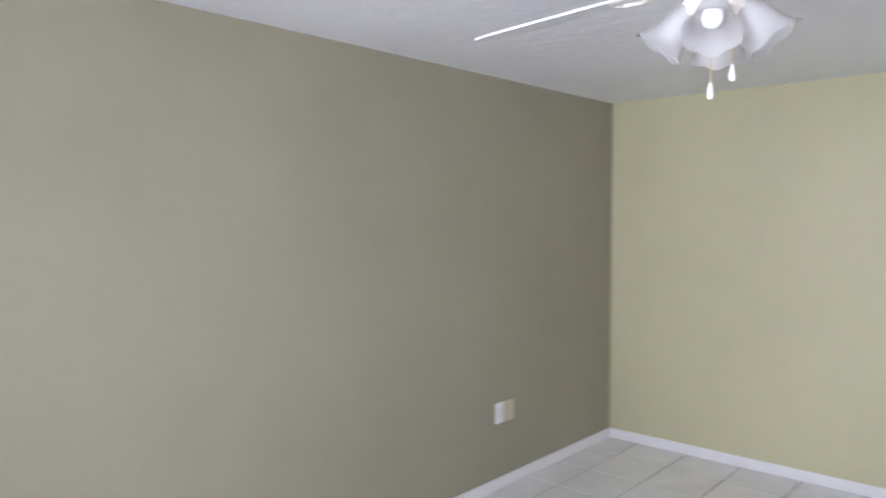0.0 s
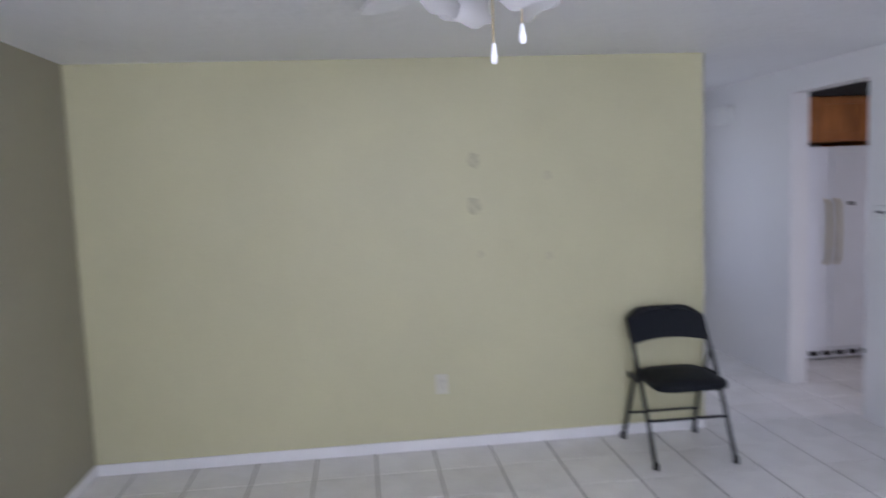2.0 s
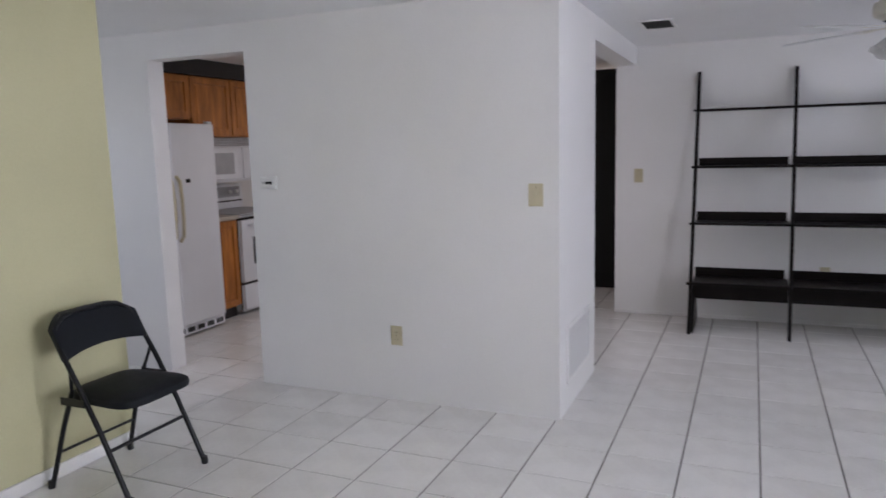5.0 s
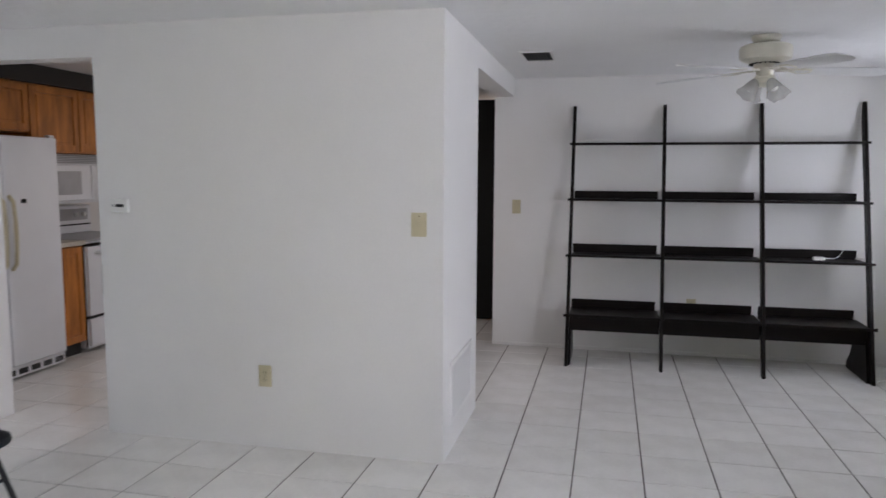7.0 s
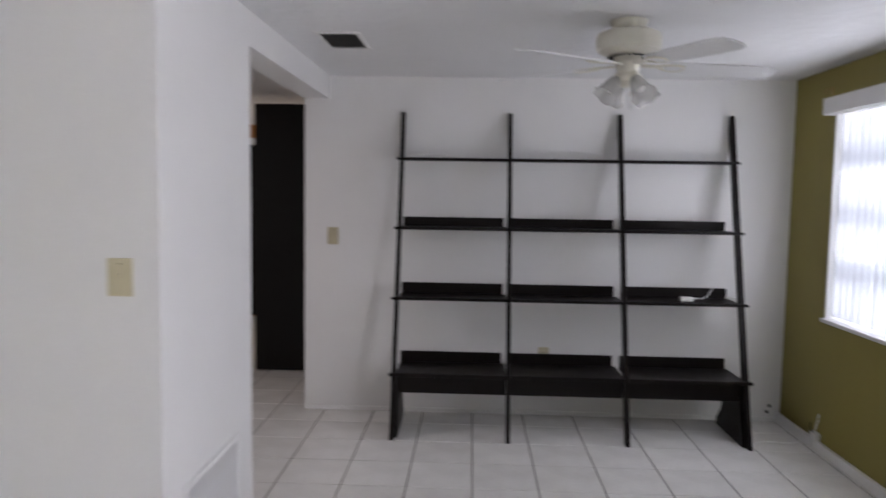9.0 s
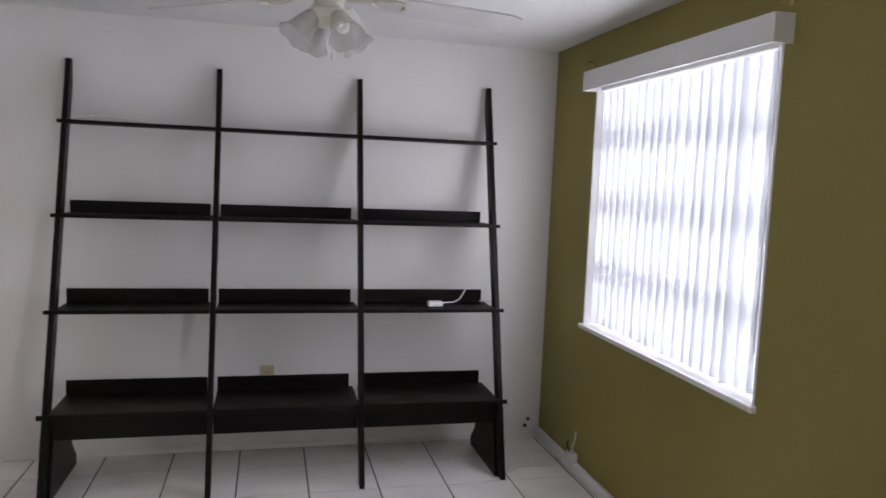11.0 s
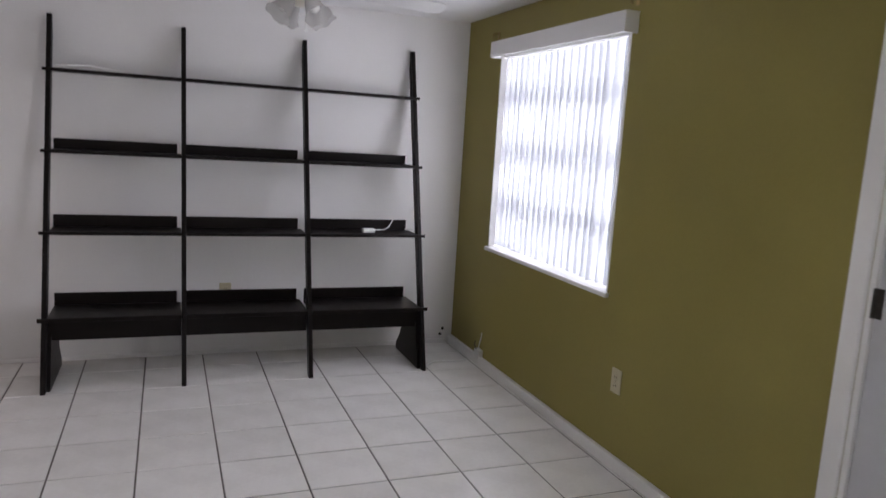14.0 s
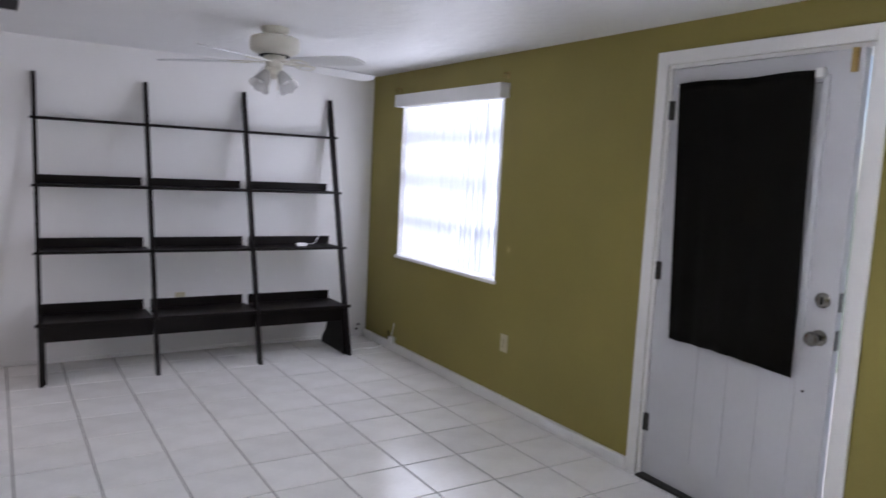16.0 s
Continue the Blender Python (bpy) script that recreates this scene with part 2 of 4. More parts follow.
setting(boxes("wall_passage", WHITE_WALL, (XW, XB - 0.12, 0.30, 0.42, -0.05, H + 0.05)), "plain white wall closing the side passage", "wall")
# The gap at y 0.92 to 2.08 is added for the passage fill lamp.
setting(boxes("wall_far_west", WHITE_WALL, (XW - 0.12, XW, 0.30, 0.92, -0.05, H + 0.05), (XW - 0.12, XW, 2.08, 5.30, -0.05, H + 0.05), (XW - 0.12, XW, 0.92, 2.08, -0.05, 0.80), (XW - 0.12, XW, 0.92, 2.08, 2.00, H + 0.05)), "plain white wall of passage and kitchen", "wall")
setting(boxes("wall_hall_far", ORANGE, (-6.2, -1.79, 8.75, 8.87, -0.05, H + 0.05)), "burnt orange painted wall at the end of the hall", "wall")
setting(boxes("wall_hall_side", ORANGE, (-6.32, -6.2, 5.42, 8.87, -0.05, H + 0.05), (-6.32, -5.87, 5.30, 5.42, -0.05, H + 0.05)), "burnt orange painted side wall", "wall")
# The hall's east wall has an opening added for the fill lamp.
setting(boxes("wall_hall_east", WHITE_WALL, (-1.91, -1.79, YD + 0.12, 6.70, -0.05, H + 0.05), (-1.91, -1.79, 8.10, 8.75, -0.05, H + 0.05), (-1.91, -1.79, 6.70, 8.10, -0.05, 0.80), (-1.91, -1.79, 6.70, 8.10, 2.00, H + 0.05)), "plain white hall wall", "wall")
setting(boxes("ceiling", CEIL, (-6.4, XE + 0.2, YA - 0.15, 8.95, H, H + 0.1)), "white ceiling with a knocked-down texture", "ceiling")
setting(boxes("floor", GROUT, (-6.4, XE + 0.25, YA - 0.15, 8.95, -0.12, -0.004)), "cream glazed square floor tiles with grey grout", "floor")
floor = bpy.data.objects["floor"]
setting(boxes("ground", GRASS, (-400, 400, -400, 400, -0.32, -0.2)), "green lawn outside the house", "ground")
# Pale slab added outside so the slit beside the ajar door looks bright.
setting(boxes("pavement", CONCRETE, (XE + 0.26, XE + 3.2, 0.2, 3.0, -0.22, -0.04), bevel=0.01), "added pale slab outside the entry door, brightening its gap", "pavement")
setting(boxes("roof", STUCCO, (-6.8, XE + 0.75, YA - 0.6, 9.4, H + 0.12, H + 0.3)), "flat roof slab with a short overhang", "roof")


def baseboard(x0, x1, y0, y1, h, label):
    ob = boxes("baseboard", TRIM, (x0, x1, y0, y1, 0, h), bevel=0.005)
    return setting(ob, label, "baseboard")


baseboard(XB + 0.013, XE, YA, YA + 0.013, 0.064, "white painted wooden baseboard")
baseboard(XB, XB + 0.013, YA, 1.64, 0.064, "white painted wooden baseboard")
baseboard(XE - 0.026, XE, 2.120, YD, 0.06, "off-white painted baseboard with a shoe strip")
baseboard(XE - 0.026, XE, YA + 0.013, 1.016, 0.06, "off-white painted baseboard")
# a thin tile strip at the foot of the white walls
baseboard(-1.90, XE - 0.026, YD - 0.008, YD, 0.03, "thin cream tile skirting strip")


def trim_strip(name, *sizes, label="", material=TRIM):
    return setting(boxes(name, material, *sizes, bevel=0.003), label, "trim")


# Unseen window frame, added only around the hall fill lamp's opening.
hw3 = setting(new("added_hall_window"), "added unseen window frame around the hall fill lamp", "window")
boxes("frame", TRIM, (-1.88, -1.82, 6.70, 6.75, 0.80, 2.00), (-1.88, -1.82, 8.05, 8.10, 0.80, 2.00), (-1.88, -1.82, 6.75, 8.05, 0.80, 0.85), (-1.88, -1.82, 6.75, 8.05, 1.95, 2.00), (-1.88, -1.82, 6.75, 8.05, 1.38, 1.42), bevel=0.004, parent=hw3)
# Frame of an added, unseen window for the passage fill lamp.
pw = setting(new("added_passage_window"), "added unseen window frame around the passage fill lamp", "window")
boxes("frame", TRIM, (XW - 0.09, XW - 0.03, 0.92, 0.97, 0.80, 2.00), (XW - 0.09, XW - 0.03, 2.03, 2.08, 0.80, 2.00), (XW - 0.09, XW - 0.03, 0.97, 2.03, 0.80, 0.85), (XW - 0.09, XW - 0.03, 0.97, 2.03, 1.95, 2.00), (XW - 0.09, XW - 0.03, 0.97, 2.03, 1.38, 1.42), bevel=0.004, parent=pw)


# ---- windows with vertical blinds ----
def window(name, w, vanes_label=""):
    y0, y1, z0, z1 = w
    win = setting(new(name), "white framed window with daylight behind it", "window")
    x = XE + 0.13
    f = 0.045
    boxes("frame", TRIM, (x, x + 0.05, y0, y0 + f, z0, z1), (x, x + 0.05, y1 - f, y1, z0, z1), (x, x + 0.05, y0 + f, y1 - f, z0, z0 + f), (x, x + 0.05, y0 + f, y1 - f, z1 - f, z1), bevel=0.004, parent=win)
    step = (z1 - z0) / 4
    for k in (1, 2, 3):
        boxes("sash_bar", TRIM, (x + 0.005, x + 0.045, y0 + f, y1 - f, z0 + k * step - 0.024, z0 + k * step + 0.024), bevel=0.004, parent=win)
    for k in range(4):
        p = boxes("pane", PANE, (x + 0.022, x + 0.026, y0 + f, y1 - f, z0 + k * step + (0.024 if k else f), z0 + (k + 1) * step - (0.024 if k < 3 else f)), parent=win)
        p.visible_shadow = False
    boxes("reveal", TRIM, (XE, x, y0, y0 + 0.012, z0, z1), (XE, x, y1 - 0.012, y1, z0, z1), (XE, x, y0 + 0.012, y1 - 0.012, z1 - 0.012, z1), parent=win)
    boxes("sill", TRIM, (XE - 0.022, x, y0 - 0.012, y1 + 0.012, z0 - 0.018, z0 + 0.006), bevel=0.005, parent=win)
    if not vanes_label:
        return win
    blind = tagged(base("vertical_blind", XE, (y0 + y1) / 2, z1), vanes_label, "blind")
    inv = (y0 + y1) / 2
    hw = (y1 - y0) / 2
    boxes("valance", TRIM, (-0.072, -0.062, -hw - 0.04, hw + 0.005, -0.05, 0.042), (-0.062, 0.0, -hw - 0.04, -hw - 0.03, -0.05, 0.042), (-0.062, 0.0, hw - 0.005, hw + 0.005, -0.05, 0.042), (-0.062, 0.0, -hw - 0.03, hw - 0.005, 0.034, 0.042), parent=blind)
    boxes("head_rail", WHITE_PLASTIC, (0.015, 0.055, -hw + 0.02, hw - 0.02, -0.045, -0.014), bevel=0.003, parent=blind)
    bm = bmesh.new()
    rows = []
    h = z1 - z0 - 0.07
    for k in range(7):
        s = -0.044 + 0.088 * k / 6
        rows.append([bm.verts.new((0.006 * (1 - (s / 0.044) ** 2), s, z)) for z in (0, -h)])
    for a, b in zip(rows, rows[1:]):
        bm.faces.new((a[0], b[0], b[1], a[1]))
    first = made("vane", bm, VANE, blind, smooth=True)
    count = 19
    rnd = random.Random(5)
    for k in range(count):
        ob = first if k == 0 else new("vane", first.data)
        ob.parent = blind
        yy = -hw + 0.05 + (2 * hw - 0.1) * k / (count - 1)
        turn = 15 + rnd.uniform(-6, 6) + (30 if k == 2 else 0)
        ob.matrix_local = pose(0.045, yy, -0.05, 0, 0, turn)
    for yy in (-hw + 0.03, -hw + 0.036):
        bm = bmesh.new()
        tube(bm, [(0.01, yy, -0.04), (0.008, yy - 0.003, -0.5), (0.01, yy + 0.004, -1.05)], 0.0018, 6)
        made("cord", bm, WHITE_PLASTIC, blind, smooth=True)
    return win


window("window_1", W1, "white translucent vertical blind with valance over window")
# Unseen bare window, added where the rear daylight lamp shines in.
window("window_2", W2)


def hook(y, z):
    ob = tagged(base("curtain_hook", XE, y, z), "small brass curtain rod bracket on olive wall", "bracket", group="rod brackets")
    bm = bmesh.new()
    box(bm, -0.004, 0, -0.012, 0.012, -0.022, 0.022)
    tube(bm, [(-0.004, 0, 0.01), (-0.03, 0, 0.012), (-0.04, 0, 0.005), (-0.04, 0, -0.012), (-0.03, 0, -0.016)], 0.004, 8)
    made("bracket", bm, BRASS, ob)


hook(3.335, 2.097)
hook(4.755, 2.097)

# ---- entry door ----
y0, y1, zt = D1
fr = setting(new("door_frame"), "white painted door casing around the entry door", "door frame")
c = 0.062
boxes("casing", TRIM, (XE - 0.018, XE, y0 - c, y0, 0, zt + c), bevel=0.004, parent=fr)
boxes("casing", TRIM, (XE - 0.018, XE, y1, y1 + c, 0, zt + c), bevel=0.004, parent=fr)
boxes("casing", TRIM, (XE - 0.018, XE, y0, y1, zt, zt + c), bevel=0.004, parent=fr)
boxes("jamb", TRIM, (XE, XE + 0.2, y0, y0 + 0.018, 0, zt), (XE, XE + 0.2, y1 - 0.018, y1, 0, zt), (XE, XE + 0.2, y0 + 0.018, y1 - 0.018, zt - 0.018, zt), (XE + 0.062, XE + 0.08, y1 - 0.034, y1 - 0.018, 0, zt), (XE + 0.062, XE + 0.08, y0 + 0.018, y1 - 0.034, zt - 0.032, zt - 0.018), parent=fr)
boxes("threshold", DARK_STEEL, (XE - 0.03, XE + 0.2, y0 + 0.018, y1 - 0.018, -0.004, 0.012), bevel=0.003, parent=fr)

door = setting(base("door_1", XE + 0.012, y1 - 0.021, 0, -2.2), "white entry door slightly ajar with a dark curtain", "door")
LW = y1 - y0 - 0.054       # leaf width
bm = bmesh.new()
box(bm, 0, 0.044, -LW, 0, 0.018, zt - 0.022, bevel=0.002)
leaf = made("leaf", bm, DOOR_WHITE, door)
# raised planks of the lower panel and the rim of the upper light
n_pl = 4
for k in range(n_pl):
    w = (LW - 0.26) / n_pl
    a = -0.13 - (k + 1) * w
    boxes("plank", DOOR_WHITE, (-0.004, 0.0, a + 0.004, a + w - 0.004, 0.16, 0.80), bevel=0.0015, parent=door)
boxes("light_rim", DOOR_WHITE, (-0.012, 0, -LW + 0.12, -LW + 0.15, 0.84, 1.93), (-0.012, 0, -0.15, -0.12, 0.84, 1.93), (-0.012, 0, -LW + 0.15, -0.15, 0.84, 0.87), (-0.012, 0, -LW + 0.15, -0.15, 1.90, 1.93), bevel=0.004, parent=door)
for z in (0.28, 1.05, 1.825):
    bm = bmesh.new()
    turned(bm, [(0, -0.045), (0.007, -0.045), (0.007, 0.045), (0, 0.045)], 10, pose(-0.006, 0.004, z))
    box(bm, -0.003, 0.001, -0.022, 0.016, z - 0.045, z + 0.045)
    made("hinge", bm, DARK_STEEL, door)
R = pose(0, 0, 0, 0, -90, 0)
for z, rings, nm in ((1.058, [(0, 0), (0.031, 0), (0.031, 0.008), (0.024, 0.016), (0.012, 0.018), (0, 0.018)], "deadbolt"),
                     (0.908, [(0, 0), (0.032, 0), (0.032, 0.006), (0.014, 0.012), (0.013, 0.03), (0.026, 0.04), (0.030, 0.055), (0.024, 0.068), (0, 0.072)], "knob")):
    bm = bmesh.new()
    turned(bm, rings, 24, pose(0, -LW + 0.056, z) @ R)
    if nm == "deadbolt":
        box(bm, -0.032, -0.016, -LW + 0.051, -LW + 0.061, z - 0.016, z + 0.016, bevel=0.002)
    made(nm, bm, STEEL, door, smooth=True)
boxes("edge_plate", STEEL, (0.01, 0.034, -LW - 0.002, -LW, 0.868, 0.948), (0.01, 0.034, -LW - 0.002, -LW, 1.02, 1.095), parent=door)
boxes("door_catch", BRASS, (-0.010, 0, -LW + 0.02, -LW + 0.045, 1.93, 2.02), (-0.018, -0.010, -LW + 0.026, -LW + 0.032, 1.94, 2.01), bevel=0.002, parent=door)
bm = bmesh.new()
turned(bm, [(0, 0), (0.006, 0), (0.006, 0.004), (0, 0.005)], 12, pose(0, -LW + 0.10, 0.68) @ R)
made("peg", bm, DARK_STEEL, door)

# curtain over the door's light, hung on a thin rod
cur = tagged(base("door_curtain", XE - 0.012, y1 - 0.021, 0, -2.2), "dark brown cloth curtain hung on the door", "curtain")
bm = bmesh.new()
nx, nz = 60, 24
grid_rows = []
for j in range(nz + 1):
    v = j / nz
    row = []
    for i in range(nx + 1):
        u = i / nx
        top, bot = 1.945 + 0.004 * math.sin(9 * u), 0.735 + 0.010 * math.sin(2.6 * u + 0.5) - 0.008 * u
        y = -0.062 - u * (0.676 - 0.030 * v) - 0.066 * v
        x = -0.006 + 0.007 * math.sin(u * 34 + 1.2 * v) * (0.25 + 0.75 * v) * (0.6 + 0.4 * math.sin(u * 5)) - 0.004 * v
        row.append(bm.verts.new((x, y, top + (bot - top) * v)))
    grid_rows.append(row)
for a, b in zip(grid_rows, grid_rows[1:]):
    for i in range(nx):
        bm.faces.new((a[i], a[i + 1], b[i + 1], b[i]))
cloth = made("cloth", bm, CURTAIN, cur, smooth=True)
sol = cloth.modifiers.new("thickness", "SOLIDIFY")
sol.thickness = 0.003
bm = bmesh.new()
tube(bm, [(0.004, -0.045, 1.935), (0.004, -0.765, 1.935)], 0.006, 10)
made("rod", bm, WHITE_PLASTIC, cur, smooth=True)
boxes("rod_end", WHITE_PLASTIC, (-0.012, 0.012, -0.775, -0.740, 1.915, 1.955), bevel=0.005, parent=cur)
# chain that hangs beside the casing
chain = tagged(base("door_chain", XE, 0.992, 2.02), "short brass door chain hanging on olive wall", "chain")
boxes("plate", BRASS, (-0.006, 0, -0.014, 0.014, -0.02, 0.025), bevel=0.002, parent=chain)
bm = bmesh.new()
for k in range(12):
    z = -0.02 - 0.014 * k
    a = 0.005 if k % 2 else 0.0015
    b = 0.0015 if k % 2 else 0.005
    tube(bm, [(-0.008 + a * math.cos(t), b * math.cos(t) * 1.0, z + 0.009 * math.sin(t)) for t in [2 * math.pi * q / 8 for q in range(9)]], 0.0014, 5)
made("links", bm, BRASS, chain)


# ---- switches, sockets, vents ----
def plate(name, m, material, label, category, w=0.072, h=0.115, kind="outlet", gangs=1):
    """Wall plate in the local xz plane; y points out of the wall."""
    ob = tagged(new(name), label, category)
    ob.matrix_world = m
    bm = bmesh.new()
    box(bm, -w / 2, w / 2, 0, 0.006, -h / 2, h / 2, bevel=0.0025)
    made("plate", bm, material, ob)
    for g in range(gangs):
        gx = (g - (gangs - 1) / 2) * 0.046
        if kind == "outlet":
            for s in (-0.02, 0.02):
                boxes("socket", material, (gx - 0.016, gx + 0.016, 0.006, 0.0085, s - 0.014, s + 0.014), bevel=0.002, parent=ob)
                boxes("slot", RUBBER, (gx - 0.008, gx - 0.006, 0.0085, 0.0092, s - 0.006, s + 0.006), (gx + 0.006, gx + 0.008, 0.0085, 0.0092, s - 0.006, s + 0.006), parent=ob)
        elif kind == "switch":
            boxes("toggle", material, (gx - 0.005, gx + 0.005, 0.006, 0.018, -0.004, 0.012), bevel=0.002, parent=ob)
        bm = bmesh.new()
        turned(bm, [(0, 0), (0.003, 0), (0.0025, 0.0015), (0, 0.0015)], 8, pose(gx, 0.006, 0, -90, 0, 0) if kind == "outlet" else pose(gx, 0.006, 0.042, -90, 0, 0))
        made("screw", bm, STEEL, ob)
    return ob


SOUTH_FACING, EAST_FACING, WEST_FACING = 180, -90, 90
plate("light_switch", pose(-1.868, YC, 1.205, 0, 0, 180), CREAM_PLASTIC, "ivory light switch plate on white wall", "light switch", 0.078, 0.118, "switch")
plate("wall_outlet", pose(-2.706, YC, 0.388, 0, 0, 180), CREAM_PLASTIC, "ivory wall outlet on white wall", "outlet")
plate("light_switch", pose(-1.719, YD, 1.183, 0, 0, 180), CREAM_PLASTIC, "ivory light switch on white wall beside the shelf", "light switch", 0.070, 0.115, "switch")
plate("wall_outlet", pose(-0.30, YD, 0.405, 0, 0, 180), CREAM_PLASTIC, "ivory wall outlet behind the ladder shelf", "outlet")
plate("wall_outlet", pose(XE, 3.218, 0.402, 0, 0, 90), CREAM_PLASTIC, "ivory wall outlet on olive wall", "outlet")
plate("light_switch", pose(XE, 0.845, 1.195, 0, 0, 90), WHITE_PLASTIC, "white double light switch beside the entry door", "light switch", 0.118, 0.118, "switch", 2)
plate("wall_outlet", pose(XB, 0.045, 0.384, 0, 0, -90), PAINTED_PLASTIC, "white wall outlet on pale olive wall", "outlet")
plate("wall_outlet", pose(-2.516, YA, 0.42, 0, 0, 0), WHITE_PLASTIC, "white wall outlet on taupe wall", "outlet")
plate("cable_plate", pose(-2.606, YA, 0.42, 0, 0, 0), CREAM_PLASTIC, "blank cream cover plate beside the outlet", "cover plate", kind="blank")

th = tagged(base("thermostat", -3.535, YC, 1.275, 180), "white wall thermostat with a small dark display", "thermostat")
boxes("body", WHITE_PLASTIC, (-0.055, 0.055, 0, 0.024, -0.038, 0.038), bevel=0.006, parent=th)
boxes("display", GLASS_BLACK, (-0.032, 0.018, 0.0242, 0.0258, -0.008, 0.008), parent=th)
boxes("button", GREY_PANEL, (0.028, 0.040, 0.0242, 0.027, -0.006, 0.006), bevel=0.001, parent=th)

ch = tagged(base("door_chime", -5.33, YC, 1.985, 180), "white door chime box on white wall", "door chime")
boxes("cover", WHITE_PLASTIC, (-0.11, 0.11, 0, 0.05, -0.07, 0.07), bevel=0.008, parent=ch)
boxes("grille", TRIM, *[(-0.09, 0.09, 0.05, 0.053, z - 0.004, z + 0.004) for z in (-0.04, -0.02, 0, 0.02, 0.04)], parent=ch)

# return air grille
gr = tagged(base("return_air_grille", XV, 3.065, 0.315, -90), "white louvred return air grille low on wall", "air vent")
gw, gh = 0.285, 0.165
boxes("frame", TRIM, (-gw, gw, 0, 0.008, gh - 0.024, gh), (-gw, gw, 0, 0.008, -gh, -gh + 0.024), (-gw, -gw + 0.024, 0, 0.008, -gh + 0.024, gh - 0.024), (gw - 0.024, gw, 0, 0.008, -gh + 0.024, gh - 0.024), bevel=0.002, parent=gr)
boxes("backing", GREY_PANEL, (-gw + 0.024, gw - 0.024, 0, 0.0015, -gh + 0.024, gh - 0.024), parent=gr)
sl = None
for k in range(18):
    z = -gh + 0.03 + k * (2 * gh - 0.06) / 17
    if sl is None:
        bm = bmesh.new()
        box(bm, -gw + 0.024, gw - 0.024, -0.0045, 0.0045, -0.0008, 0.0008)
        sl = made("slat", bm, TRIM, gr)
        o = sl
    else:
        o = new("slat", sl.data)
        o.parent = gr
    o.matrix_local = pose(0, 0.0055, z, -35, 0, 0)

# ceiling register
cv = tagged(base("ceiling_vent", -1.45, 4.10, H), "dark louvred ceiling air register in white frame", "air vent")
boxes("frame", TRIM, (-0.11, 0.11, -0.19, -0.165, -0.008, 0), (-0.11, 0.11, 0.165, 0.19, -0.008, 0), (-0.11, -0.088, -0.165, 0.165, -0.008, 0), (0.088, 0.11, -0.165, 0.165, -0.008, 0), bevel=0.002, parent=cv)
boxes("backing", DUCT, (-0.088, 0.088, -0.165, 0.165, -0.002, 0), parent=cv)
sl = None
for k in range(9):
    if sl is None:
        bm = bmesh.new()
        box(bm, -0.008, 0.008, -0.165, 0.165, -0.0008, 0.0008)
        sl = made("slat", bm, DUCT, cv)
        o = sl
    else:
        o = new("slat", sl.data)
        o.parent = cv
    o.matrix_local = pose(-0.078 + k * 0.0195, 0, -0.006, 0, 40, 0)


# filled patches on the west wall
def patch(y, z, r, material, label):
    bm = bmesh.new()
    rnd = random.Random(int(y * 1000 + z * 77))
    ring = [(r * rnd.uniform(0.75, 1.15) * math.cos(a), 1.15 * r * rnd.uniform(0.8, 1.2) * math.sin(a)) for a in [2 * math.pi * k / 14 for k in range(14)]]
    top = [bm.verts.new((0.0016, p, q)) for p, q in ring]
    low = [bm.verts.new((0.0, p * 1.12, q * 1.12)) for p, q in ring]
    bm.faces.new(top)
    for k in range(14):
        bm.faces.new((low[k], low[(k + 1) % 14], top[(k + 1) % 14], top[k]))
    ob = made("wall_patch", bm, material)
    ob.location = (XB, y, z)
    return tagged(ob, label, "wall patch", group="wall patches")


patch(0.277, 1.658, 0.036, SCUFF, "grey smear of filler on pale olive wall")
patch(0.268, 1.405, 0.040, SCUFF, "grey smear of filler on pale olive wall")
patch(0.30, 1.125, 0.018, PATCH, "small dull filler dab on olive wall")
patch(0.70, 1.56, 0.024, PATCH, "small dull filler dab on olive wall")
patch(0.70, 1.10, 0.020, PATCH, "small dull filler dab on olive wall")

# ---- ladder shelf ----
shelf = tagged(base("ladder_shelf", -0.20, YD, 0), "espresso wooden three-bay ladder shelf leaning on wall", "shelf")
PX = (-1.252 + 0.20, -0.556 + 0.20, 0.152 + 0.20, 0.862 + 0.20)
FOOT, HEAD, TOPZ = 4.640 - YD, 5.205 - YD, 2.0


def rail_y(z):
    return FOOT + (HEAD - FOOT) * z / TOPZ


first = None
for px in PX:
    if first is None:
        bm = bmesh.new()
        prof = [(FOOT, 0.0), (FOOT + 0.062, 0.0), (HEAD + 0.014, TOPZ - 0.12), (HEAD + 0.014, TOPZ), (HEAD - 0.018, TOPZ)]
        a = [bm.verts.new((-0.0125, p, q)) for p, q in prof]
        b = [bm.verts.new((0.0125, p, q)) for p, q in prof]
        bm.faces.new(a)
        bm.faces.new(b)
        for k in range(len(prof)):
            bm.faces.new((a[k], a[(k + 1) % len(prof)], b[(k + 1) % len(prof)], b[k]))
        bmesh.ops.bevel(bm, geom=bm.edges[:], offset=0.002, segments=1, affect="EDGES")
        first = made("upright", bm, ESPRESSO, shelf)
        o = first
    else:
        o = new("upright", first.data)
        o.parent = shelf
    o.location = (px, 0, 0)
